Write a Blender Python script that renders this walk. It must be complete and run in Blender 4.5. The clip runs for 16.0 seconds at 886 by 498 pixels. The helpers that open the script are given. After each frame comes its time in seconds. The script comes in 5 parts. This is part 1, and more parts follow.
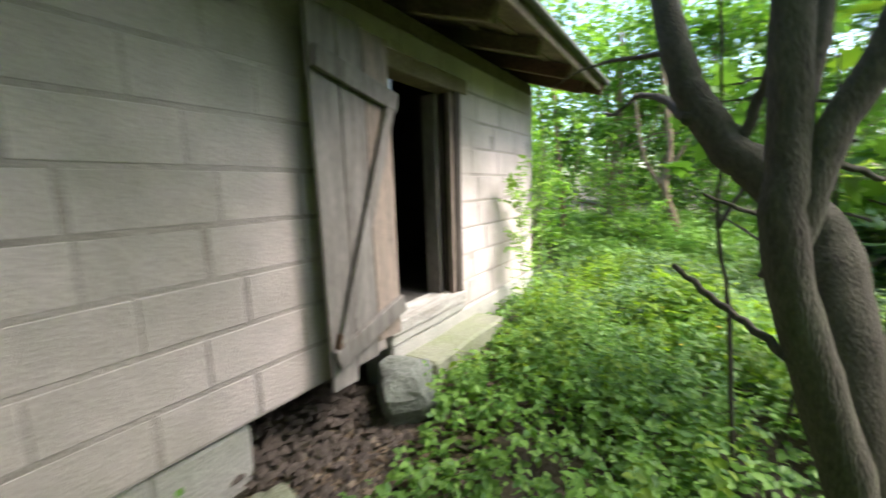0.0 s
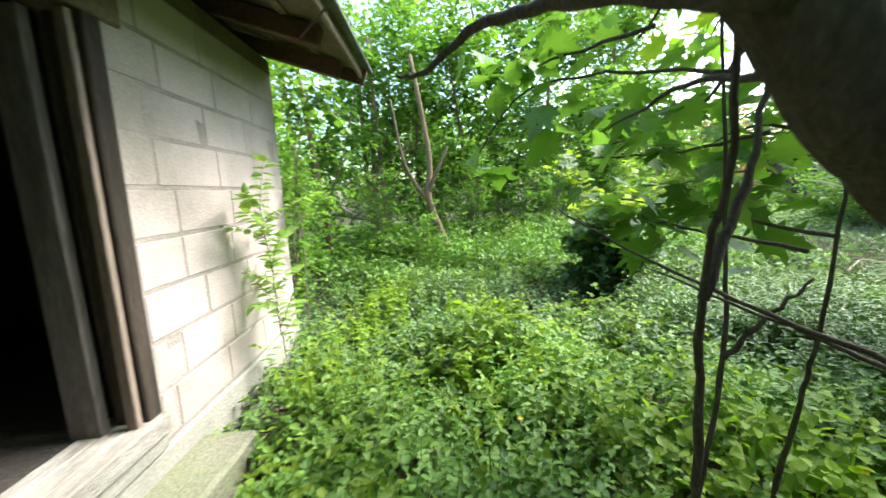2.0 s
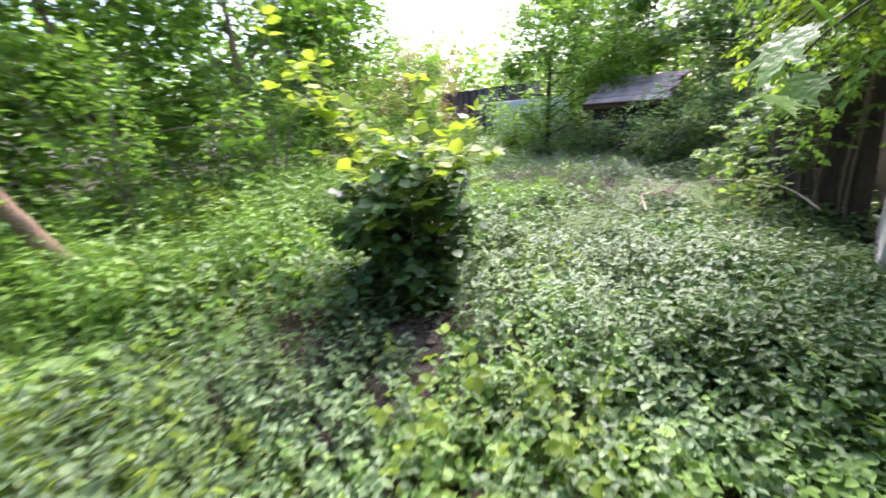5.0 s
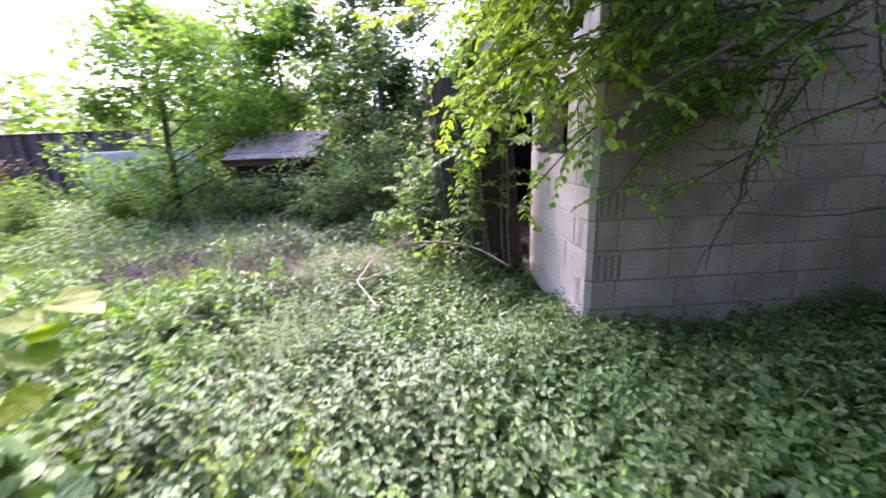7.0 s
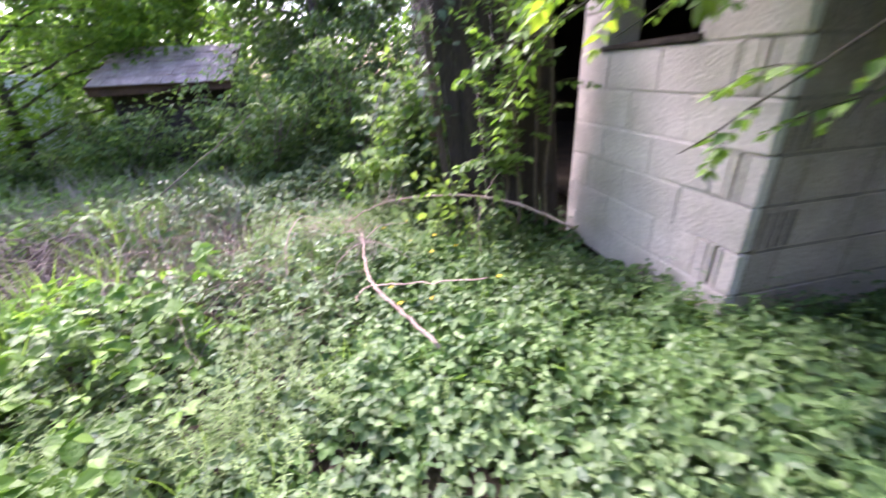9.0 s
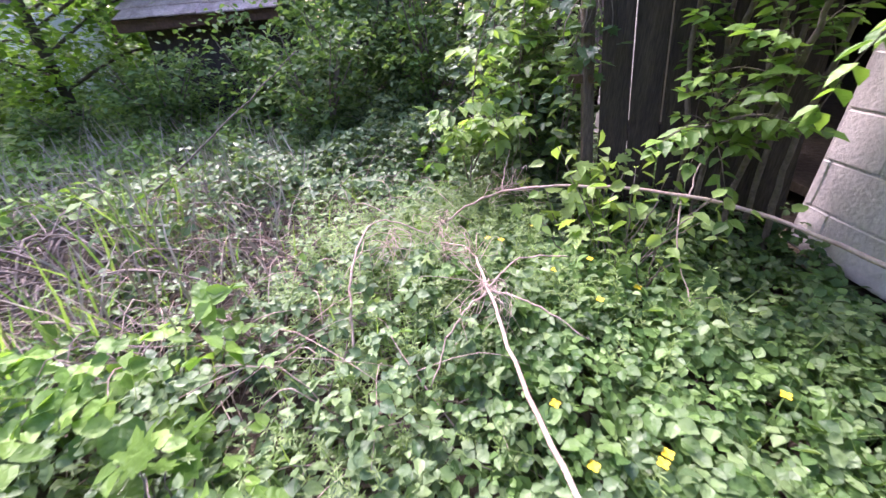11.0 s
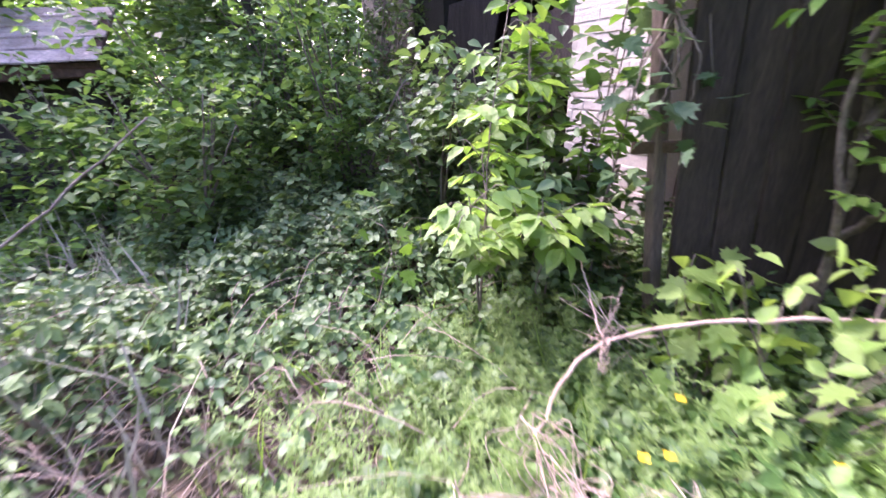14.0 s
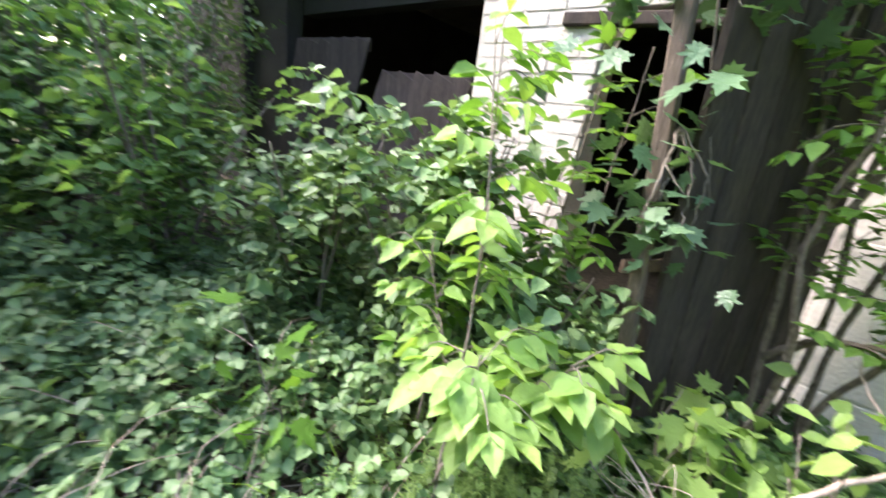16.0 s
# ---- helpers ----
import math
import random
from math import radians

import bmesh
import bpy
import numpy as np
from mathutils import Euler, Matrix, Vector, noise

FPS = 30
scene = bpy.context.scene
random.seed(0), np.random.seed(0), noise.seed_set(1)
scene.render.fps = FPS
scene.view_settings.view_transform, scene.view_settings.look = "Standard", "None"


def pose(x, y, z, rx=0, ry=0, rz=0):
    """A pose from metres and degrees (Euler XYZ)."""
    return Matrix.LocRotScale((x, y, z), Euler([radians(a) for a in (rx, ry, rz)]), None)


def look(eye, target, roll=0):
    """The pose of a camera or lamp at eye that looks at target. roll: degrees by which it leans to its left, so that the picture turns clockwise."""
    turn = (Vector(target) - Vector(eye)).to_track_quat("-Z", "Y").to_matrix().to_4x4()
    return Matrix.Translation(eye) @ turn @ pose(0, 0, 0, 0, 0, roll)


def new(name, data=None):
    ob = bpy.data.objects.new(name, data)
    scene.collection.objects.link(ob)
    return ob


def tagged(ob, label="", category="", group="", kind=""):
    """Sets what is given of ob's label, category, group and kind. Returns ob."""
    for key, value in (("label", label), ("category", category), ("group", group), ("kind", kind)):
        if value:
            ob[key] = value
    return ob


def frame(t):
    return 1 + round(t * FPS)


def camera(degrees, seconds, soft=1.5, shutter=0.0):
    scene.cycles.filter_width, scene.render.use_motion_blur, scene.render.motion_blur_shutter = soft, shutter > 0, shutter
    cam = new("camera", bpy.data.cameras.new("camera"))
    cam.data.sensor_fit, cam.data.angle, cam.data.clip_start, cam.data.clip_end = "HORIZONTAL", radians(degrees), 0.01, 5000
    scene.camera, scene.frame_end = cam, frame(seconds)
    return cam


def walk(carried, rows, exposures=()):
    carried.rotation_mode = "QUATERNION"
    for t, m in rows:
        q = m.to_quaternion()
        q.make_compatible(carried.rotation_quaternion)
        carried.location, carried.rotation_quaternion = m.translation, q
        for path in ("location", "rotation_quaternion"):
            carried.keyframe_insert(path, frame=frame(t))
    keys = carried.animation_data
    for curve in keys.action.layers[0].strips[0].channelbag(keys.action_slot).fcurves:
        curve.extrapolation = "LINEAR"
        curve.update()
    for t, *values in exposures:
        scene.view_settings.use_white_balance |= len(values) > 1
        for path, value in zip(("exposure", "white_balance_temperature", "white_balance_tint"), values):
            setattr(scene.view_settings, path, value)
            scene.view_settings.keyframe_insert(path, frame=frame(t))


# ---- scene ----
cam = camera(97.6, 16.0, 1.5, 0.5)
PATH = [
    (0, (0.011, 0.011, 1.467), (-1.067, 1.668, 1.16), -1.9),
    (0.5, (-0.126, 0.34, 1.393), (-0.68, 2.232, 1.055), -2.7),
    (1, (-0.298, 0.663, 1.483), (-0.487, 2.614, 1.084), -2.5),
    (1.5, (-0.41, 0.994, 1.452), (-0.529, 2.972, 1.181), -3.7),
    (2, (-0.419, 1.323, 1.499), (-0.382, 3.301, 1.202), -3.1),
    (2.5, (-0.453, 1.615, 1.462), (-0.261, 3.572, 1.1), -3.0),
    (3, (-0.563, 2.132, 1.496), (-0.187, 4.048, 1.064), -3.2),
    (5.5, (0.464, 4.267, 1.487), (1.983, 5.386, 0.824), -3.2),
    (6, (0.865, 4.538, 1.505), (2.641, 5.251, 0.924), -1.2),
    (6.5, (1.156, 4.736, 1.464), (3.058, 5.002, 0.906), -0.6),
    (7, (1.443, 4.931, 1.517), (3.371, 4.861, 0.99), -2.3),
    (7.5, (1.83, 5.08, 1.446), (3.75, 4.809, 0.956), -2.9),
    (8, (2.233, 5.22, 1.433), (4.123, 4.92, 0.851), -3.3),
    (8.5, (2.578, 5.363, 1.367), (4.404, 4.885, 0.707), -2.4),
    (9, (2.882, 5.529, 1.33), (4.658, 5.149, 0.492), -2.9),
    (9.5, (3.298, 5.63, 1.256), (5.05, 5.68, 0.293), -5.3),
    (12, (4.392, 5.861, 1.193), (6.047, 5.686, 0.085), -4.5),
    (12.5, (4.464, 5.963, 1.199), (6.176, 5.843, 0.172), -6.1),
    (13, (4.7, 6.083, 1.188), (6.418, 5.6, 0.286), -3.9),
    (13.5, (4.901, 6.167, 1.171), (6.598, 5.61, 0.27), -5.1),
    (14, (5.392, 6.115, 1.113), (7.054, 5.389, 0.271), -3.3),
    (14.5, (5.581, 6.087, 1.174), (7.227, 5.338, 0.32), -1.8),
    (15, (5.682, 6.176, 1.21), (7.355, 5.348, 0.49), -1.2),
    (15.5, (6.064, 6.194, 1.227), (7.547, 4.987, 0.642), 2.5),
    (16, (6.186, 6.157, 1.177), (7.344, 4.651, 0.554), 7.4),
]
walk(cam, [(t, look(eye, target, roll)) for t, eye, target, roll in PATH], [(0, 2.32, 6400, 4), (1.5, 2.36, 6450, 0), (3.0, 2.12, 6500, -4), (6.0, 2.54, 6100, 42), (7.5, 2.58, 6100, 46), (9.0, 2.57, 6100, 38), (12.0, 2.62, 6050, 42), (15.0, 2.98, 6150, 44), (16.0, 3.0, 6400, 14)])

# ---- world, sun, exposure ----
SUN_YAW, SUN_UP = -66.0, 50.0     # heading the light comes from (0 = +y, left positive), elevation
world = bpy.data.worlds.new("sky")
scene.world = world
world.use_nodes = True
wn = world.node_tree
sky = wn.nodes.new("ShaderNodeTexSky")
sky.sky_type = "NISHITA"
sky.sun_disc = False
sky.sun_elevation = radians(SUN_UP)
sky.sun_rotation = radians(-SUN_YAW)
sky.air_density, sky.dust_density, sky.ozone_density = 1.0, 2.5, 1.0
wn.links.new(sky.outputs[0], wn.nodes["Background"].inputs[0])
wn.nodes["Background"].inputs[1].default_value = 0.15
sun = new("sun", bpy.data.lights.new("sun", "SUN"))
sun.data.energy, sun.data.angle, sun.data.color = 2.1, radians(30), (1.0, 0.955, 0.90)
ya, el = radians(SUN_YAW), radians(SUN_UP)
sun.matrix_world = look((0, 0, 30), (30 * math.sin(ya), -30 * math.cos(ya), 30 - 30 * math.tan(el)))

rng = np.random.default_rng(7)


# ---- materials ----
def material(name, base, rough=0.8, vary=0.25, scale=3.0, fine=40.0, bump=0.3, second=None, second_amount=0.5, spec=0.3, stretch=(1, 1, 1), per_piece=0.0):
    """A surface with large stains, fine grain and relief; second is the colour of its stains."""
    m = bpy.data.materials.new(name)
    m.use_nodes = True
    n, l = m.node_tree.nodes, m.node_tree.links
    bsdf = n["Principled BSDF"]
    bsdf.inputs["Roughness"].default_value = rough
    bsdf.inputs["Specular IOR Level"].default_value = spec
    geo = n.new("ShaderNodeNewGeometry")
    mapping = n.new("ShaderNodeMapping")
    mapping.inputs["Scale"].default_value = stretch
    l.new(geo.outputs["Position"], mapping.inputs["Vector"])
    big = n.new("ShaderNodeTexNoise")
    big.inputs["Scale"].default_value, big.inputs["Detail"].default_value, big.inputs["Roughness"].default_value = scale, 8, 0.6
    l.new(mapping.outputs[0], big.inputs["Vector"])
    small = n.new("ShaderNodeTexNoise")
    small.inputs["Scale"].default_value, small.inputs["Detail"].default_value = fine, 6
    l.new(mapping.outputs[0], small.inputs["Vector"])
    ramp = n.new("ShaderNodeValToRGB")
    ramp.color_ramp.elements[0].position, ramp.color_ramp.elements[1].position = 0.38, 0.66
    dark = second or tuple(c * (1 - vary) for c in base)
    ramp.color_ramp.elements[0].color = (*base, 1)
    ramp.color_ramp.elements[1].color = (*[b + (d - b) * second_amount * (1.0 if second else 2.0) for b, d in zip(base, dark)], 1)
    l.new(big.outputs["Fac"], ramp.inputs["Fac"])
    grain = n.new("ShaderNodeMapRange")
    grain.inputs["From Min"].default_value, grain.inputs["From Max"].default_value = 0.3, 0.7
    grain.inputs["To Min"].default_value, grain.inputs["To Max"].default_value = 1 - vary, 1 + vary * 0.6
    l.new(small.outputs["Fac"], grain.inputs["Value"])
    mix = n.new("ShaderNodeMix")
    mix.data_type, mix.blend_type = "RGBA", "MULTIPLY"
    mix.inputs["Factor"].default_value = 1.0
    l.new(ramp.outputs["Color"], mix.inputs["A"])
    l.new(grain.outputs["Result"], mix.inputs["B"])
    colour = mix.outputs["Result"]
    if per_piece:
        info = n.new("ShaderNodeObjectInfo")
        hsv = n.new("ShaderNodeHueSaturation")
        rr = n.new("ShaderNodeMapRange")
        rr.inputs["To Min"].default_value, rr.inputs["To Max"].default_value = 1 - per_piece, 1 + per_piece
        l.new(info.outputs["Random"], rr.inputs["Value"])
        l.new(rr.outputs["Result"], hsv.inputs["Value"])
        l.new(colour, hsv.inputs["Color"])
        colour = hsv.outputs["Color"]
    l.new(colour, bsdf.inputs["Base Color"])
    if bump:
        b = n.new("ShaderNodeBump")
        b.inputs["Strength"].default_value, b.inputs["Distance"].default_value = bump, 0.02
        l.new(small.outputs["Fac"], b.inputs["Height"])
        l.new(b.outputs["Normal"], bsdf.inputs["Normal"])
    return m


def leaf_material(name, dark, light, through_light=0.45, rough=0.5, by_object=False):
    """Leaves: a colour of their own each, some light shining through."""
    m = bpy.data.materials.new(name)
    m.use_nodes = True
    n, l = m.node_tree.nodes, m.node_tree.links
    bsdf, out = n["Principled BSDF"], n["Material Output"]
    bsdf.inputs["Roughness"].default_value = rough
    bsdf.inputs["Specular IOR Level"].default_value = 0.42
    source = n.new("ShaderNodeObjectInfo").outputs["Random"] if by_object else n.new("ShaderNodeNewGeometry").outputs["Random Per Island"]
    ramp = n.new("ShaderNodeValToRGB")
    ramp.color_ramp.elements[0].color, ramp.color_ramp.elements[1].color = (*dark, 1), (*light, 1)
    l.new(source, ramp.inputs["Fac"])
    geo = n.new("ShaderNodeNewGeometry")
    noise_ = n.new("ShaderNodeTexNoise")
    noise_.inputs["Scale"].default_value, noise_.inputs["Detail"].default_value = 1.3, 4
    l.new(geo.outputs["Position"], noise_.inputs["Vector"])
    rng_ = n.new("ShaderNodeMapRange")
    rng_.inputs["From Min"].default_value, rng_.inputs["From Max"].default_value = 0.3, 0.7
    rng_.inputs["To Min"].default_value, rng_.inputs["To Max"].default_value = 0.7, 1.25
    l.new(noise_.outputs["Fac"], rng_.inputs["Value"])
    mix = n.new("ShaderNodeMix")
    mix.data_type, mix.blend_type = "RGBA", "MULTIPLY"
    mix.inputs["Factor"].default_value = 1.0
    l.new(ramp.outputs["Color"], mix.inputs["A"])
    l.new(rng_.outputs["Result"], mix.inputs["B"])
    l.new(mix.outputs["Result"], bsdf.inputs["Base Color"])
    crinkle = n.new("ShaderNodeTexNoise")
    crinkle.inputs["Scale"].default_value, crinkle.inputs["Detail"].default_value = 55, 2
    l.new(geo.outputs["Position"], crinkle.inputs["Vector"])
    relief = n.new("ShaderNodeBump")
    relief.inputs["Strength"].default_value, relief.inputs["Distance"].default_value = 0.55, 0.012
    l.new(crinkle.outputs["Fac"], relief.inputs["Height"])
    l.new(relief.outputs["Normal"], bsdf.inputs["Normal"])
    trans = n.new("ShaderNodeBsdfTranslucent")
    warm = n.new("ShaderNodeMix")
    warm.data_type, warm.blend_type = "RGBA", "MULTIPLY"
    warm.inputs["Factor"].default_value = 1.0
    warm.inputs["B"].default_value = (1.2, 1.25, 0.6, 1)
    l.new(mix.outputs["Result"], warm.inputs["A"])
    l.new(warm.outputs["Result"], trans.inputs["Color"])
    ms = n.new("ShaderNodeMixShader")
    ms.inputs["Fac"].default_value = through_light
    l.new(bsdf.outputs[0], ms.inputs[1])
    l.new(trans.outputs[0], ms.inputs[2])
    l.new(ms.outputs[0], out.inputs["Surface"])
    return m


M_BLOCK = material("aerated_block", (0.51, 0.425, 0.415), 0.95, 0.12, 1.25, 60, 0.3, (0.29, 0.255, 0.225), 0.85, per_piece=0.05)
# near-black block colour stands in for the shade inside the buildings
M_DEEP_SHADE = material("deep_shade_block", (0.05, 0.045, 0.042), 0.95, 0.25, 2.2, 50, 0.4, (0.025, 0.022, 0.02), 0.7)
M_WHITE_BLOCK = material("whitewashed_block", (0.66, 0.595, 0.555), 0.95, 0.12, 2.2, 50, 0.4, (0.43, 0.385, 0.35), 0.7, per_piece=0.05)
M_WHITE_JOINT = material("whitewashed_joint", (0.59, 0.53, 0.49), 0.98, 0.2, 4, 70, 0.5)
# block colour darkened to hold the shade on the stable's side
M_SHADED_BLOCK = material("shaded_block", (0.38, 0.305, 0.265), 0.95, 0.2, 1.6, 50, 0.5, (0.17, 0.14, 0.12), 0.85, per_piece=0.10)
M_JOINT_GROOVE = material("dark_joint_groove", (0.26, 0.21, 0.185), 0.98, 0.3, 5, 80, 0.5)
M_MORTAR = material("mortar", (0.40, 0.338, 0.32), 0.98, 0.2, 2.0, 80, 0.5, (0.22, 0.19, 0.17), 0.8)
M_BRICK = material("whitewashed_brick", (0.52, 0.475, 0.43), 0.95, 0.12, 6, 60, 0.4, (0.5, 0.42, 0.36), 0.6, per_piece=0.06)
M_WOOD = material("weathered_plank", (0.235, 0.205, 0.195), 0.85, 0.35, 2.5, 30, 0.5, (0.13, 0.11, 0.10), 0.85, stretch=(6, 6, 0.6), per_piece=0.12)
M_WOOD_WARM = material("bare_plank", (0.27, 0.205, 0.175), 0.85, 0.35, 2.5, 30, 0.5, (0.16, 0.125, 0.11), 0.85, stretch=(6, 6, 0.6), per_piece=0.1)
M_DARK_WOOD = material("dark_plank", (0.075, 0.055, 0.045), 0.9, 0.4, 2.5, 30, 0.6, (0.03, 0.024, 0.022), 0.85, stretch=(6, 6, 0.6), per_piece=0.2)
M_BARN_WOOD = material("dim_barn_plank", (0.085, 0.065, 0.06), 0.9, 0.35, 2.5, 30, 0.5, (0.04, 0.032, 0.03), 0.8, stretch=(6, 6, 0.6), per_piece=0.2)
M_BROWN_WOOD = material("brown_timber", (0.13, 0.07, 0.05), 0.85, 0.3, 3, 30, 0.4, (0.07, 0.04, 0.03), 0.7)
M_BEAM = material("old_beam", (0.2, 0.15, 0.1), 0.9, 0.3, 3, 40, 0.5, (0.1, 0.08, 0.06), 0.7, per_piece=0.1)
M_CONCRETE = material("concrete", (0.36, 0.33, 0.31), 0.95, 0.2, 4, 60, 0.4, (0.28, 0.27, 0.24), 0.7)
M_MOSSY = material("mossy_concrete", (0.24, 0.23, 0.18), 0.95, 0.3, 3, 60, 0.4, (0.19, 0.20, 0.115), 0.8)
M_SILL = material("bleached_sill_board", (0.42, 0.385, 0.37), 0.9, 0.25, 3, 35, 0.5, (0.17, 0.14, 0.12), 0.7, stretch=(5, 0.8, 5), per_piece=0.1)
M_STONE = material("field_stone", (0.19, 0.19, 0.175), 0.9, 0.3, 4, 40, 0.7, (0.10, 0.105, 0.085), 0.8)
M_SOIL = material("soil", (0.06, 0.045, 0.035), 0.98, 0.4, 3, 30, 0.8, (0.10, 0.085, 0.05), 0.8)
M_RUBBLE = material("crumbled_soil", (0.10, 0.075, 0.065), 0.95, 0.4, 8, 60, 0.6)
M_GREYED = material("greyed_dark_plank", (0.17, 0.125, 0.10), 0.9, 0.35, 2.5, 30, 0.5, (0.07, 0.055, 0.05), 0.8, stretch=(6, 6, 0.6))
# tile colour raised towards pink to hold the light of the sky
M_ROOF = material("skylit_roof_tile", (0.60, 0.475, 0.46), 0.9, 0.35, 5, 40, 0.5, (0.30, 0.22, 0.20), 0.8, per_piece=0.12)
M_VIOLET_WOOD = material("blackened_plank", (0.16, 0.13, 0.16), 0.9, 0.3, 3, 30, 0.4, (0.06, 0.05, 0.07), 0.8, stretch=(5, 5, 0.6), per_piece=0.55)
M_TARP = material("pale_render", (0.62, 0.64, 0.70), 0.8, 0.08, 2, 40, 0.15)
M_IRON = material("rusty_iron", (0.11, 0.065, 0.045), 0.7, 0.3, 20, 90, 0.4)
M_BARK = material("dark_bark", (0.07, 0.057, 0.048), 0.95, 0.35, 6, 50, 0.5, (0.12, 0.11, 0.08), 0.6, stretch=(3, 3, 0.8))
M_BARK_TAN = material("tan_bark", (0.27, 0.18, 0.11), 0.95, 0.3, 6, 50, 0.7, (0.16, 0.12, 0.08), 0.6)
M_TWIG = material("grey_twig", (0.22, 0.18, 0.155), 0.9, 0.3, 10, 60, 0.4)
M_ELDER = material("elder_bark", (0.17, 0.135, 0.105), 0.95, 0.3, 8, 50, 0.7, (0.10, 0.085, 0.065), 0.6)
M_DEAD = material("bleached_branch", (0.44, 0.35, 0.30), 0.85, 0.2, 8, 60, 0.4, (0.32, 0.20, 0.16), 0.7)
M_STRAW = material("dry_stalk", (0.44, 0.39, 0.31), 0.9, 0.2, 8, 60, 0.2)
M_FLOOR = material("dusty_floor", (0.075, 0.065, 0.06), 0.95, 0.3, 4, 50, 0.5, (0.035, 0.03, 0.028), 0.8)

L_GROUND = leaf_material("ground_leaf", (0.075, 0.165, 0.03), (0.23, 0.385, 0.075), 0.36)
L_YARD = leaf_material("yard_leaf", (0.05, 0.105, 0.038), (0.20, 0.30, 0.115), 0.3, 0.48)
L_FRESH = leaf_material("celandine_leaf", (0.05, 0.12, 0.03), (0.16, 0.28, 0.075), 0.32)
L_CLEAVERS = leaf_material("cleavers_leaf", (0.10, 0.18, 0.04), (0.22, 0.33, 0.10), 0.4)
L_NEAR = leaf_material("bramble_leaf", (0.05, 0.105, 0.04), (0.20, 0.295, 0.125), 0.28, 0.45)
L_YELLOW = leaf_material("yellow_green_leaf", (0.20, 0.30, 0.03), (0.36, 0.44, 0.07), 0.55, 0.45, by_object=True)
# dark hazel green, also used to put shade into trees and weeds
L_HAZEL_SHADE = leaf_material("hazel_shade_leaf", (0.05, 0.11, 0.035), (0.15, 0.25, 0.08), 0.35, 0.42)
L_BRIGHT = leaf_material("bright_leaf", (0.12, 0.22, 0.02), (0.29, 0.40, 0.05), 0.55)
L_DARK = leaf_material("shade_leaf", (0.065, 0.14, 0.045), (0.21, 0.32, 0.11), 0.45)
L_WOOD = leaf_material("woodland_leaf", (0.08, 0.18, 0.03), (0.23, 0.38, 0.07), 0.58)
L_AUTUMN = leaf_material("reddish_leaf", (0.14, 0.13, 0.05), (0.3, 0.2, 0.08), 0.45)
L_GRASS = leaf_material("grass_blade", (0.11, 0.22, 0.05), (0.27, 0.40, 0.12), 0.45)
L_MAPLE = leaf_material("maple_leaf", (0.09, 0.19, 0.03), (0.17, 0.30, 0.06), 0.5, 0.35, by_object=True)
L_CLIMBER = leaf_material("climber_leaf", (0.05, 0.10, 0.05), (0.12, 0.19, 0.10), 0.3, 0.4, by_object=True)
L_LIME = leaf_material("lime_leaf", (0.17, 0.29, 0.07), (0.29, 0.42, 0.12), 0.45, by_object=True)
L_LITTER = leaf_material("dead_leaf", (0.07, 0.045, 0.03), (0.2, 0.14, 0.10), 0.1)
M_PETAL = material("yellow_petal", (0.7, 0.5, 0.02), 0.6, 0.1, 10, 60, 0)


# ---- builders ----
def mesh_data(name, verts, faces, mat, smooth=False):
    me = bpy.data.meshes.new(name)
    me.from_pydata([tuple(v) for v in verts], [], faces)
    me.materials.append(mat)
    if smooth:
        me.polygons.foreach_set("use_smooth", [True] * len(me.polygons))
    me.update()
    return me


def empty(name, place=(0, 0, 0), label="", category="", group="", kind=""):
    ob = new(name)
    ob.location = place
    ob.empty_display_size = 0.1
    return tagged(ob, label, category, group, kind)


def under(ob, parent):
    """Makes ob a part of parent, where it stands."""
    bpy.context.view_layer.update()
    ob.parent = parent
    if parent is not None:
        chain, p = Matrix.Identity(4), parent
        while p is not None:
            chain = p.matrix_parent_inverse @ p.matrix_basis @ chain if p.parent else p.matrix_basis @ chain
            p = p.parent
        ob.matrix_parent_inverse = chain.inverted()
    return ob


def put(name, me, m=None, parent=None, label="", category="", group="", kind=""):
    ob = new(name, me)
    if m is not None:
        ob.matrix_basis = m
    if parent is not None:
        ob.parent = parent
        ob.matrix_parent_inverse = parent.matrix_basis.inverted() if parent.parent is None else (parent.parent.matrix_basis @ parent.matrix_parent_inverse @ parent.matrix_basis).inverted()
    return tagged(ob, label, category, group, kind)


def part(name, bm, mat, parent=None, label="", m=None, **tags):
    me = bpy.data.meshes.new(name)
    bm.to_mesh(me)
    bm.free()
    me.materials.append(mat)
    return put(name, me, m, parent, label, **tags)


def box_bm(lo, hi, bevel=0.006, wobble=0.0, cuts=0):
    bm = bmesh.new()
    bmesh.ops.create_cube(bm, size=1)
    lo, hi = Vector(lo), Vector(hi)
    for v in bm.verts:
        v.co = Vector([(lo[i] + hi[i]) / 2 + v.co[i] * (hi[i] - lo[i]) for i in range(3)])
    if cuts:
        bmesh.ops.subdivide_edges(bm, edges=bm.edges[:], cuts=cuts, use_grid_fill=True)
    if bevel:
        sharp = [e for e in bm.edges if e.calc_face_angle(0) > 1] if cuts else bm.edges[:]
        bmesh.ops.bevel(bm, geom=sharp, offset=bevel, segments=1, affect="EDGES")
    if wobble:
        for v in bm.verts:
            v.co += noise.noise_vector(v.co * 3.1) * wobble
    return bm


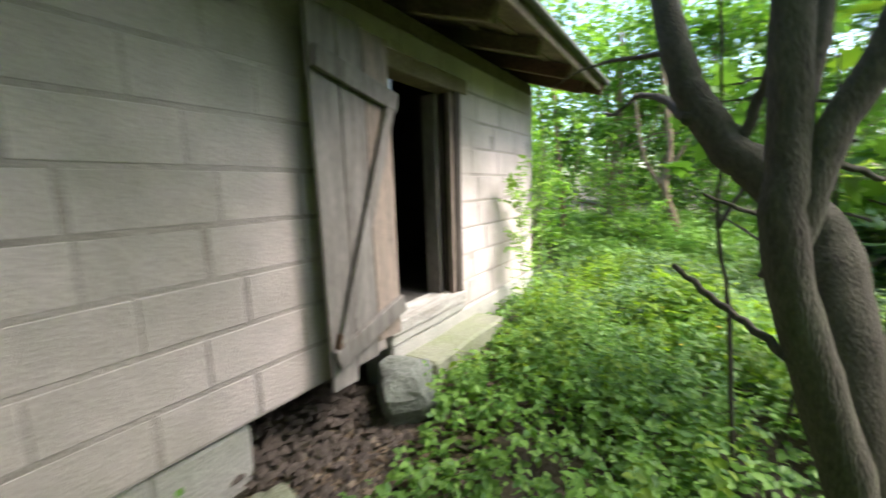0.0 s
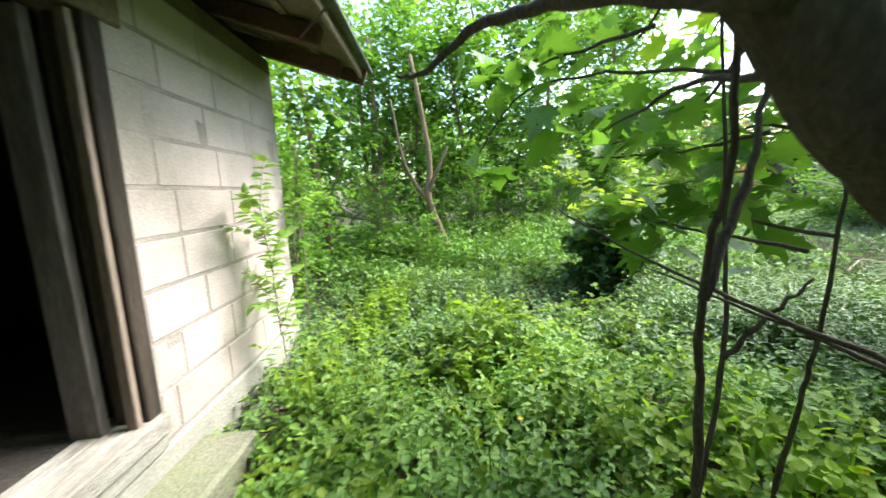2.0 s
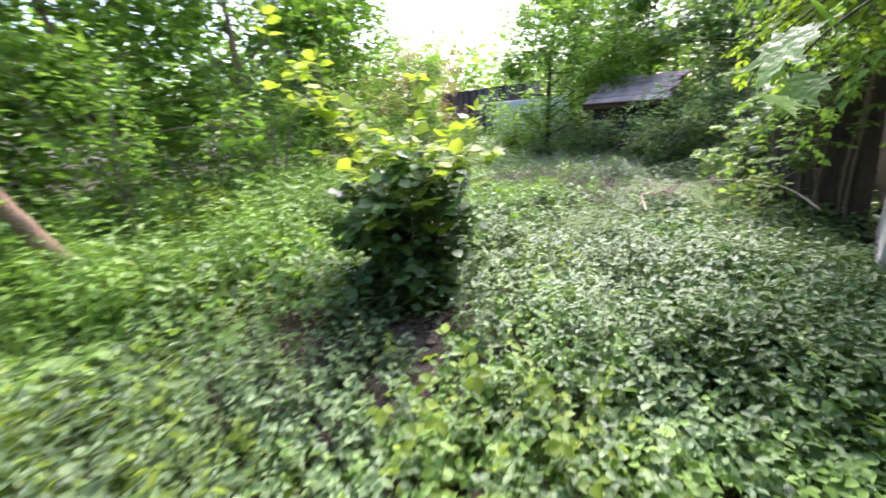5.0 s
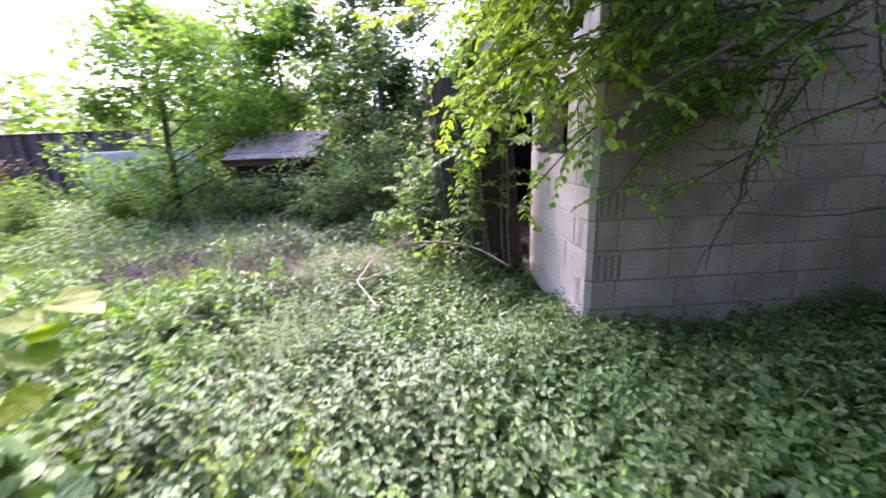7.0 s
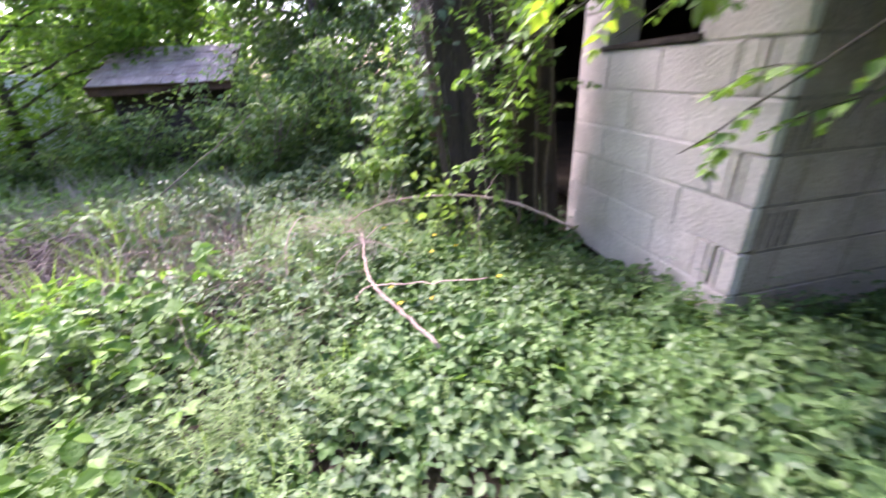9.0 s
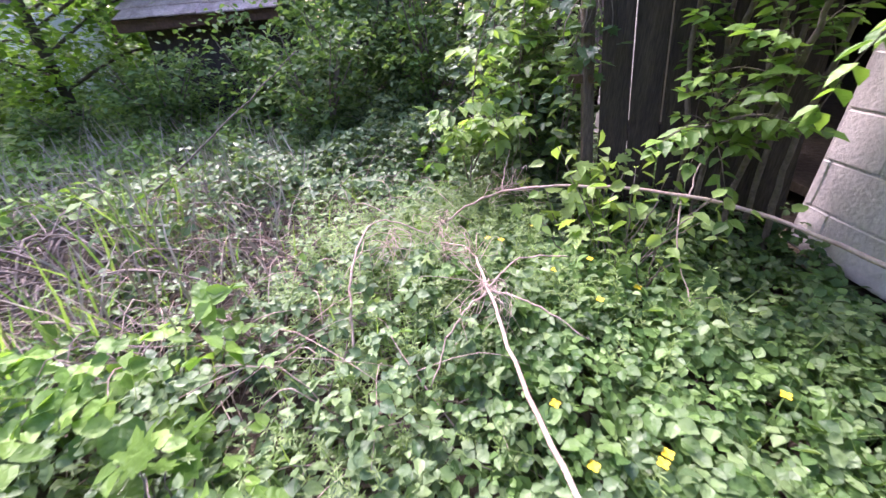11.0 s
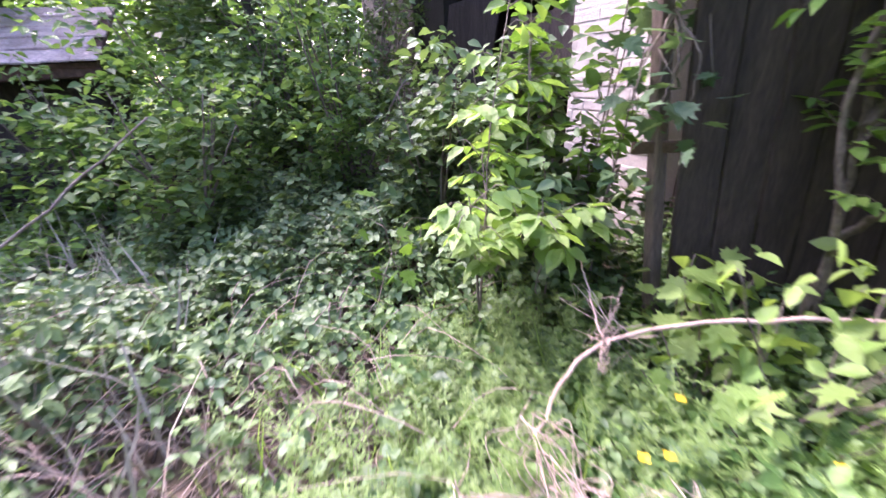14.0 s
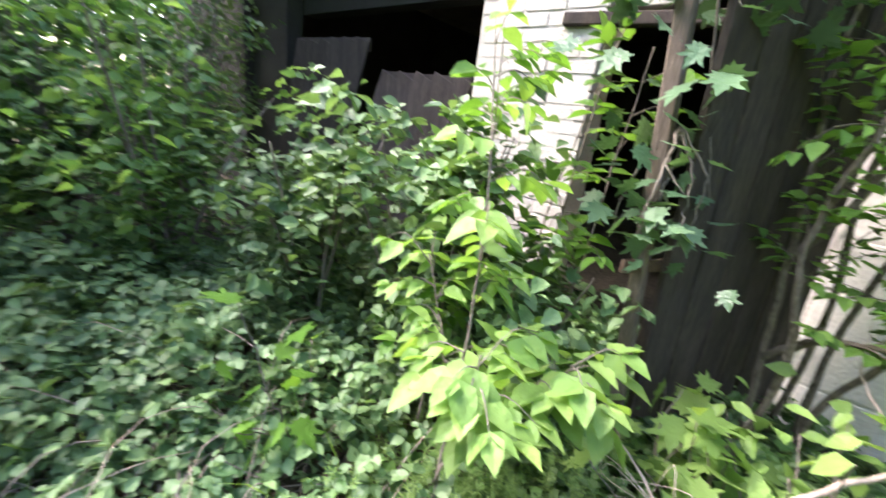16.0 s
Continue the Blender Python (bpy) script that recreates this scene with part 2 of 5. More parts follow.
def beam_bm(a, b, w, h, up=(0, 0, 1), bevel=0.006, wobble=0.0):
    """A squared timber from a to b."""
    a, b = Vector(a), Vector(b)
    d = (b - a).normalized()
    s = d.cross(Vector(up)).normalized()
    u = s.cross(d)
    bm = box_bm((-w / 2, 0, -h / 2), (w / 2, (b - a).length, h / 2), bevel, 0, 2 if wobble else 0)
    m = Matrix((s, d, u)).transposed().to_4x4()
    m.translation = a
    bmesh.ops.transform(bm, matrix=m, verts=bm.verts)
    if wobble:
        for v in bm.verts:
            v.co += noise.noise_vector(v.co * 2.7) * wobble
    return bm


def tube_arrays(points, radii, sides=6):
    pts = np.array(points, float)
    n = len(pts)
    rad = np.array(radii, float)
    tang = np.gradient(pts, axis=0)
    tang /= np.linalg.norm(tang, axis=1)[:, None] + 1e-9
    ref = np.array([0.31, 0.87, 0.13])
    s = np.cross(tang, ref)
    s /= np.linalg.norm(s, axis=1)[:, None] + 1e-9
    u = np.cross(s, tang)
    ang = np.linspace(0, 2 * np.pi, sides, endpoint=False)
    ring = np.cos(ang)[None, :, None] * s[:, None] + np.sin(ang)[None, :, None] * u[:, None]
    v = (pts[:, None] + ring * rad[:, None, None]).reshape(-1, 3)
    f = []
    for i in range(n - 1):
        for j in range(sides):
            k = (j + 1) % sides
            f.append((i * sides + j, i * sides + k, (i + 1) * sides + k, (i + 1) * sides + j))
    f.append(tuple(range(sides))[::-1])
    f.append(tuple((n - 1) * sides + j for j in range(sides)))
    return v, f


def smooth_line(points, steps=6, jitter=0.0, r=None):
    """A curve through the points (Catmull-Rom)."""
    p = np.array(points, float)
    p = np.vstack([2 * p[0] - p[1], p, 2 * p[-1] - p[-2]])
    out = []
    for i in range(1, len(p) - 2):
        for t in np.linspace(0, 1, steps, endpoint=False):
            out.append(0.5 * (2 * p[i] + (p[i + 1] - p[i - 1]) * t + (2 * p[i - 1] - 5 * p[i] + 4 * p[i + 1] - p[i + 2]) * t * t + (3 * p[i] - p[i - 1] - 3 * p[i + 1] + p[i + 2]) * t ** 3))
    out.append(p[-2])
    out = np.array(out)
    if jitter:
        out[1:-1] += (r or rng).normal(0, jitter, out[1:-1].shape)
    return out


class Heap:
    """Many small faces gathered into one mesh."""

    def __init__(self):
        self.v, self.f, self.n = [], [], 0

    def tube(self, points, radii, sides=5):
        v, f = tube_arrays(points, radii, sides)
        self.add(v, f)

    def add(self, v, f):
        self.v.append(np.asarray(v, float))
        self.f.extend(tuple(i + self.n for i in face) for face in f)
        self.n += len(v)

    def mesh(self, name, mat, smooth=True):
        me = bpy.data.meshes.new(name)
        v = np.concatenate(self.v)
        me.vertices.add(len(v))
        me.vertices.foreach_set("co", v.ravel())
        sizes = np.array([len(f) for f in self.f])
        me.loops.add(int(sizes.sum()))
        me.loops.foreach_set("vertex_index", np.fromiter((i for f in self.f for i in f), int))
        me.polygons.add(len(sizes))
        me.polygons.foreach_set("loop_start", np.r_[0, np.cumsum(sizes)[:-1]])
        me.polygons.foreach_set("use_smooth", np.full(len(sizes), smooth))
        me.materials.append(mat)
        me.update(calc_edges=True)
        me.validate()
        return me


# leaf outlines, lying in x (across) and y (along), folded a little along the midrib
OVATE = (np.array([[0, 0, 0], [0.31, 0.27, 0.08], [0.26, 0.60, 0.05], [0, 1, -0.15], [-0.26, 0.60, 0.05], [-0.31, 0.27, 0.08]]), [(0, 1, 2, 3), (0, 3, 4, 5)])
DIAMOND = (np.array([[0, 0, 0], [0.30, 0.45, 0.06], [0, 1, -0.05], [-0.30, 0.45, 0.06]]), [(0, 1, 2), (0, 2, 3)])
ROUND = (np.array([[0, 0, 0], [0.4, 0.3, 0.05], [0.38, 0.7, 0.04], [0, 1, -0.05], [-0.38, 0.7, 0.04], [-0.4, 0.3, 0.05]]), [(0, 1, 2, 3), (0, 3, 4, 5)])
NARROW = (np.array([[0, 0, 0], [0.09, 0.5, 0.03], [0, 1, -0.04], [-0.09, 0.5, 0.03]]), [(0, 1, 2, 3)])
BLADE = (np.array([[-0.012, 0, 0], [0.012, 0, 0], [0.010, 0.55, 0.04], [-0.010, 0.55, 0.04], [0, 1, 0.22]]), [(0, 1, 2, 3), (3, 2, 4)])


def maple_outline():
    half = [(0, 0.0), (0.16, -0.04), (0.20, 0.06), (0.42, 0.02), (0.34, 0.18), (0.52, 0.34), (0.34, 0.38), (0.36, 0.52), (0.58, 0.74), (0.36, 0.72), (0.18, 0.58), (0.20, 0.76), (0.12, 0.82), (0, 1.08)]
    pts = half + [(-x, y) for x, y in half[-2:0:-1]]
    v = [(x, y, 0.10 * abs(x) - 0.12 * y * y) for x, y in pts] + [(0, 0.36, -0.03)]
    c = len(pts)
    return np.array(v), [(i, (i + 1) % c, c) for i in range(c)]


MAPLE = maple_outline()


def leaf_mesh(name, shape, places, along, normal, size, mat):
    """All leaves as one mesh: along is the way from stalk to tip, normal the upper side."""
    tv, tf = shape
    along = along / (np.linalg.norm(along, axis=1)[:, None] + 1e-9)
    across = np.cross(along, normal)
    across /= np.linalg.norm(across, axis=1)[:, None] + 1e-9
    up = np.cross(across, along)
    basis = np.stack([across, along, up], 1)
    v = (np.einsum("kc,ncd->nkd", tv, basis) * np.asarray(size)[:, None, None] + places[:, None]).reshape(-1, 3)
    n, k = len(places), len(tv)
    me = bpy.data.meshes.new(name)
    me.vertices.add(n * k)
    me.vertices.foreach_set("co", v.ravel())
    sizes = np.array([len(f) for f in tf])
    flat = np.array([i for f in tf for i in f])
    loops = (flat[None] + (np.arange(n) * k)[:, None]).ravel()
    me.loops.add(len(loops))
    me.loops.foreach_set("vertex_index", loops)
    starts = np.r_[0, np.cumsum(sizes)[:-1]]
    me.polygons.add(n * len(tf))
    me.polygons.foreach_set("loop_start", (starts[None] + (np.arange(n) * sizes.sum())[:, None]).ravel())
    me.polygons.foreach_set("use_smooth", np.full(n * len(tf), True))
    me.materials.append(mat)
    me.update(calc_edges=True)
    return me


def around(n, tilt=0.5, r=None):
    """n random leaf ways (outward, drooping a little) and normals (mostly up)."""
    r = r or rng
    a = r.uniform(0, 2 * np.pi, n)
    along = np.stack([np.cos(a), np.sin(a), r.normal(-0.15, 0.3, n)], 1)
    normal = np.stack([r.normal(0, tilt, n), r.normal(0, tilt, n), np.ones(n)], 1)
    return along, normal


def ground_z(x, y):
    """Height of the soil."""
    x, y = np.asarray(x, float), np.asarray(y, float)
    z = 0.03 * np.sin(1.3 * x + 0.7) * np.cos(0.9 * y) + 0.02 * np.sin(2.9 * x + 1.7 * y)
    z = z + 0.16 * np.exp(-(((x - 6.3) / 1.3) ** 2 + ((y - 7.6) / 1.2) ** 2))
    return z - 0.05 * (1 + np.tanh(x - 3.4))


# ---- ground ----
def ground_sheet():
    xs = np.unique(np.r_[np.linspace(-400, -14, 12), np.linspace(-14, 26, 120), np.linspace(26, 400, 12)])
    ys = np.unique(np.r_[np.linspace(-400, -8, 12), np.linspace(-8, 30, 120), np.linspace(30, 400, 12)])
    gx, gy = np.meshgrid(xs, ys, indexing="ij")
    gz = ground_z(gx, gy)
    v = np.stack([gx, gy, gz], -1).reshape(-1, 3)
    w = len(ys)
    f = [(i * w + j, (i + 1) * w + j, (i + 1) * w + j + 1, i * w + j + 1) for i in range(len(xs) - 1) for j in range(w - 1)]
    return put("ground", mesh_data("ground", v, f, M_SOIL, True), label="dark overgrown soil of a neglected yard", category="ground", kind="structure")


ground = ground_sheet()


# ---- block walls ----
def block_mesh(name, length, height, depth, mat, chip=0.004):
    bm = box_bm((0, 0, 0), (length, depth, height), 0.005, 0, 1)
    for v in bm.verts:
        v.co += noise.noise_vector(v.co * 9 + Vector((len(name), length, 0))) * chip
    me = bpy.data.meshes.new(name)
    bm.to_mesh(me)
    bm.free()
    me.materials.append(mat)
    return me


def wall_of_blocks(parent, origin, way, out, length, z0, z1, course, block, mat, holes=(), seed=1, thick=0.24, mortar=0.014, name="block", proud=(-0.004, 0.005)):
    """Courses of blocks on the outer face of a wall that runs from origin along way; out is its outer side. holes: (from, to, bottom, top)."""
    r = np.random.default_rng(seed)
    way, out = Vector(way), Vector(out)
    turn = Matrix((way, -out, Vector((0, 0, 1)))).transposed().to_4x4()
    meshes = {}
    core = bmesh.new()
    rows = int(round((z1 - z0) / course))
    for k in range(rows):
        zb, zt = z0 + k * course, z0 + (k + 1) * course
        at = -block * (0.5 if k % 2 else 0.0) - r.uniform(0, 0.05)
        spans = [(0.0, length)]
        for a, b, lo, hi in holes:
            if (zb + zt) / 2 > lo and (zb + zt) / 2 < hi:
                spans = [s for p, q in spans for s in ((p, min(q, a)), (max(p, b), q)) if s[1] - s[0] > 0.03]
        while at < length:
            step = block * r.choice([1.0, 1.0, 1.0, 0.86, 1.12])
            for p, q in spans:
                lo, hi = max(at, p), min(at + step, q)
                if hi - lo > 0.05:
                    size = round((hi - lo - mortar) / 0.03) * 0.03 + 0.004
                    size = max(0.04, min(size, hi - lo - 0.004))
                    key = round(size, 3)
                    if key not in meshes:
                        meshes[key] = block_mesh(name, key, course - mortar, 0.06, mat)
                    m = turn.copy()
                    m.translation = Vector(origin) + way * (lo + mortar / 2) + Vector((0, 0, zb + mortar / 2)) + out * r.uniform(*proud)
                    ob = put(name, meshes[key], m, parent)
            at += step
        for p, q in spans:
            corners = [Vector(origin) + way * s - out * d + Vector((0, 0, z)) for z in (zb, zt) for s in (max(p, 0.02), q) for d in (0.004, thick)]
            vs = [core.verts.new(c) for c in corners]
            for face in ((0, 1, 3, 2), (4, 6, 7, 5), (0, 2, 6, 4), (1, 5, 7, 3), (0, 4, 5, 1), (2, 3, 7, 6)):
                core.faces.new([vs[i] for i in face])
    bmesh.ops.recalc_face_normals(core, faces=core.faces)
    return core


def solid_wall(name, lo, hi, mat, label, **kw):
    return part(name, box_bm(lo, hi, 0.004), mat, None, label, category="wall", kind="structure", **kw)


# shed along the first stretch: its yard wall stands at x = -1.80
AX, A0, A1, AZ, ATOP = -1.80, -4.0, 4.98, 0.34, 2.59
wall_a = empty("wall_shed_front", (AX, 0, 0), "pale aerated-concrete block wall of the shed, stained", "wall", kind="structure")


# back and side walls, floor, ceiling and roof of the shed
solid_wall("wall_shed_back", (-5.0, A0, 0), (-4.76, A1, 3.86), M_DEEP_SHADE, "block back wall inside the shed, near black for shade")


def end_wall(name, y0, y1, hole, label):
    """A gable under the sloping roof, with a square hole if asked."""
    bm = bmesh.new()
    top = lambda x: 2.56 + 0.34 * (-1.05 - x) + 0.07
    x0, x1 = -4.76, AX - 0.26
    spans = [(x0, x1, 0.0, None)]
    if hole:
        hx0, hx1, hz0, hz1 = hole
        spans = [(x0, hx0, 0.0, None), (hx1, x1, 0.0, None), (hx0, hx1, 0.0, hz0), (hx0, hx1, hz1, None)]
    for a, c, lo, hi in spans:
        z = [(lo, lo), (hi or top(a), hi or top(c))]
        vs = [bm.verts.new((x, y, z[k][i])) for y in (y0, y1) for k in (0, 1) for i, x in enumerate((a, c))]
        for f in ((0, 1, 3, 2), (4, 6, 7, 5), (0, 4, 5, 1), (2, 3, 7, 6), (0, 2, 6, 4), (1, 5, 7, 3)):
            bm.faces.new([vs[i] for i in f])
    bmesh.ops.recalc_face_normals(bm, faces=bm.faces)
    return part(name, bm, M_DEEP_SHADE, None, label, category="wall", kind="structure")


end_wall("wall_shed_end", A1 - 0.24, A1, (-4.46, -3.9, 2.65, 3.42), "block gable of the shed with a square hole, near black for shade")
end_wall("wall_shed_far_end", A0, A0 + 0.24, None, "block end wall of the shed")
wall_n = empty("wall_neighbour", (-6, 6.4, 0), "pale whitewashed block wall of the neighbouring building", "wall", kind="structure")
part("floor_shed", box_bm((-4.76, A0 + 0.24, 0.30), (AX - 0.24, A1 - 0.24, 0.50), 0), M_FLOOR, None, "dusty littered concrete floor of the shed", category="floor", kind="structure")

# foundation: sound under the far half, broken away beneath the near one
foundation = empty("foundation", (AX, 0, 0), "broken concrete foundation under the shed wall", "foundation", kind="structure")
for y0, y1, top in ((-4.0, 0.55, 0.33), (0.55, 0.98, 0.31), (2.05, 4.98, 0.335)):
    part("footing", box_bm((AX - 0.26, y0, -0.3), (AX + (0.02 if y1 > 2 else -0.03), y1, top), 0.015, 0.012, 4), M_CONCRETE, foundation)
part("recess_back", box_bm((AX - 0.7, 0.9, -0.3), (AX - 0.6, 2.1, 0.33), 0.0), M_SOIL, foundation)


def stone(name, centre, size, seed, mat, label="", category="stone", parent=None, group=""):
    bm = bmesh.new()
    bmesh.ops.create_icosphere(bm, subdivisions=3, radius=1)
    for v in bm.verts:
        d = v.co.copy()
        v.co = Vector([math.copysign(abs(c) ** 0.7, c) for c in d])
        v.co *= 1 + 0.28 * noise.noise(d * 1.6 + Vector((seed * 3.1, 0, seed)))
        v.co = Vector([v.co[i] * size[i] for i in range(3)]) + noise.noise_vector(d * 6 + Vector((seed, 0, 0))) * 0.012
    return part(name, bm, mat, parent, label, pose(*centre, 0, 0, seed * 40), category=category, group=group) if parent is None else part(name, bm, mat, parent, label, pose(*centre))


def threshold():
    sill = empty("door_sill", (AX, 2.5, 0.4), "bleached board sill of the shed door, cracked and dusty", "sill", kind="structure")
    for x0, x1, z in ((AX - 0.24, AX - 0.142, 0.505), (AX - 0.136, AX - 0.045, 0.51), (AX - 0.039, AX + 0.05, 0.515)):
        part("board", box_bm((x0, 2.02, 0.42), (x1, 3.10, z), 0.006, 0.007, 5), M_SILL, sill)
    part("bed", box_bm((AX - 0.235, 2.03, 0.34), (AX + 0.035, 3.09, 0.425), 0.01, 0.006, 3), M_CONCRETE, sill)
    bm = box_bm((-1.90, 2.18, 0.02), (-1.50, 3.40, 0.215), 0.02, 0.02, 5)
    part("doorstep", bm, M_MOSSY, None, "mossy yellowish concrete doorstep slab", category="step")


threshold()
stone("field_stone", (-1.58, 1.93, 0.12), (0.2, 0.27, 0.18), 1, M_STONE, "grey-green boulder beside the doorstep")
stone("field_stone", (-1.42, 0.78, 0.05), (0.17, 0.2, 0.13), 2, M_MOSSY, "mossy stone at the foot of the foundation")


# door frame and the open ledged door of the shed
def shed_door():
    fr = empty("door_frame", (AX, 2.5, 0.5), "dark weathered timber door frame of the shed", "door frame", kind="structure")
    part("jamb", beam_bm((AX - 0.06, 3.06, 0.5), (AX - 0.06, 3.08, 2.30), 0.15, 0.10, (0, 1, 0), 0.008, 0.01), M_DARK_WOOD, fr)
    part("stop", beam_bm((AX - 0.02, 2.975, 0.5), (AX - 0.02, 2.99, 2.28), 0.05, 0.035, (0, 1, 0), 0.004), M_WOOD_WARM, fr)
    part("inner_jamb", beam_bm((AX - 0.2, 2.95, 0.5), (AX - 0.2, 2.95, 2.28), 0.14, 0.05, (0, 1, 0), 0.004), M_WOOD, fr)
    part("jamb", beam_bm((AX - 0.1, 2.06, 0.5), (AX - 0.1, 2.06, 2.30), 0.16, 0.10, (0, 1, 0), 0.008, 0.01), M_DARK_WOOD, fr)
    part("lintel", beam_bm((AX - 0.08, 1.9, 2.36), (AX - 0.08, 3.25, 2.36), 0.2, 0.13, (0, 0, 1), 0.01, 0.012), M_BEAM, fr)
    # the leaf hangs out a little at the foot
    leaf = empty("plank_door", (-1.70, 2.05, 0.4), "weathered grey ledged plank door hanging open against the wall", "door")
    edges = [1.40, 1.60, 1.80, 2.03]
    for i in range(3):
        y0, y1 = edges[i] + 0.004, edges[i + 1] - 0.004
        z0 = 0.30 + 0.26 * (i + 0.2) / 3
        bm = box_bm((-1.695, y0, z0), (-1.670, y1, 2.44 - 0.02 * i), 0.003, 0.006, 3)
        part("plank", bm, M_WOOD_WARM if i == 2 else M_WOOD, leaf)
    part("ledge", beam_bm((-1.648, 1.42, 2.16), (-1.648, 2.06, 2.02), 0.04, 0.12, (0, 0, 1), 0.006, 0.004), M_WOOD, leaf)
    part("ledge", beam_bm((-1.648, 1.42, 0.52), (-1.648, 2.04, 0.70), 0.04, 0.12, (0, 0, 1), 0.006, 0.004), M_WOOD, leaf)
    part("brace", beam_bm((-1.65, 1.99, 1.98), (-1.65, 1.48, 0.60), 0.04, 0.075, (0, 0, 1), 0.004, 0.003), M_WOOD, leaf)
    part("hinge", beam_bm((-1.655, 1.44, 0.58), (-1.655, 1.47, 0.66), 0.03, 0.05, (1, 0, 0), 0.004), M_IRON, leaf, "rusty iron hinge")


shed_door()


def shed_roof():
    roof = empty("shed_roof", (AX, 0, 2.6), "low lean shed roof with timber rafters and boards", "roof", kind="structure")
    def at(x):
        return 2.56 + 0.34 * (-1.05 - x)
    part("deck", beam_bm((-5.3, 0.55, at(-5.3) + 0.1), (-1.0, 0.55, at(-1.0) + 0.1), 9.4, 0.03, (0, 0, 1), 0.0), M_BEAM, roof, "dark roof boards")
    part("covering", beam_bm((-5.3, 0.5, at(-5.3) + 0.14), (-0.93, 0.5, at(-0.93) + 0.14), 9.6, 0.035, (0, 0, 1), 0.01), M_STONE, roof, "mossy grey roofing")
    part("fascia", beam_bm((-1.02, A0 - 0.1, at(-1.02) + 0.07), (-1.02, 5.2, at(-1.02) + 0.07), 0.03, 0.10, (0, 0, 1), 0.006, 0.012), M_BEAM, roof)
    for y in (-3.0, -2.2, -1.4, -0.6, 0.2, 1.0, 1.75, 2.5, 3.35, 4.2, 4.95):
        part("rafter", beam_bm((-4.9, y, at(-4.9) + 0.0), (-1.12 - 0.05 * (y % 1), y, at(-1.12) + 0.0), 0.09, 0.13, (0, 0, 1), 0.008), M_BROWN_WOOD if y > 4 else M_BEAM, roof)
    for x in (-1.35, -1.7):
        part("batten", beam_bm((x, A0, at(x) + 0.075), (x, 5.15, at(x) + 0.075), 0.06, 0.03, (0, 0, 1), 0.004), M_BEAM, roof)
    part("wall_plate", beam_bm((AX - 0.1, A0, 2.66), (AX - 0.1, 5.05, 2.66), 0.16, 0.14, (0, 0, 1), 0.01, 0.01), M_BEAM, roof)
    part("barge_board", beam_bm((-1.9, 5.16, at(-1.9) + 0.04), (-0.98, 5.16, at(-0.98) + 0.04), 0.03, 0.14, (0, 0, 1), 0.006, 0.01), M_BROWN_WOOD, roof)


shed_roof()

# second building: side wall x = 4.24, shade in its colour; whitewashed front y = 3.735
BX, BY, BZ = 4.24, 3.735, -0.06
wall_b_front = empty("wall_stable_front", (BX, BY, 0), "whitewashed block front wall of the stable", "wall", kind="structure")
wall_b_side = empty("wall_stable_side", (BX, BY, 0), "block side wall of the stable, shade put into its colour", "wall", kind="structure")
# these inner walls carry the stable's shade in their colour
solid_wall("wall_stable_back", (BX + 0.24, -2.9, -0.2), (12, -2.66, 3.03), M_DEEP_SHADE, "dim back wall of the stable")
solid_wall("wall_stable_far_end", (11.76, -2.66, -0.2), (12, 3.6, 2.97), M_DEEP_SHADE, "dim end wall of the barn")
part("floor_stable", box_bm((BX + 0.24, -2.66, 0.0), (11.76, 3.3, 0.06), 0), M_SOIL, None, "dark earth floor of the barn", category="floor", kind="structure")


def stable_roof():
    roof = empty("stable_roof", (8, 3, 2.9), "low dark barn roof with timber plate", "roof", kind="structure")
    part("deck", beam_bm((8.0, -3.3, 3.05), (8.0, 4.2, 2.96), 8.6, 0.05, (0, 0, 1), 0), M_BEAM, roof)
    part("plate", beam_bm((BX, BY - 0.12, 2.82), (12, BY - 0.12, 2.82), 0.2, 0.16, (0, 0, 1), 0.01), M_BEAM, roof)


stable_roof()

# lintels over the window hole and the doorway
part("window_lintel", beam_bm((4.7, BY - 0.1, 1.93), (6.0, BY - 0.1, 1.99), 0.2, 0.07, (0, 0, 1), 0.006, 0.01), M_DARK_WOOD, None, "dark timber lintel over the stable window", category="lintel", kind="structure")
part("window_sill", beam_bm((4.74, BY - 0.1, 1.425), (5.6, BY - 0.1, 1.41), 0.23, 0.035, (0, 0, 1), 0.004), M_DARK_WOOD, None, "dark timber window sill", category="sill", kind="structure")
part("doorway_lintel", beam_bm((5.7, BY - 0.1, 2.3), (7.2, BY - 0.1, 2.3), 0.2, 0.16, (0, 0, 1), 0.01, 0.01), M_DARK_WOOD, None, "dark timber lintel over the stable doorway", category="lintel", kind="structure")


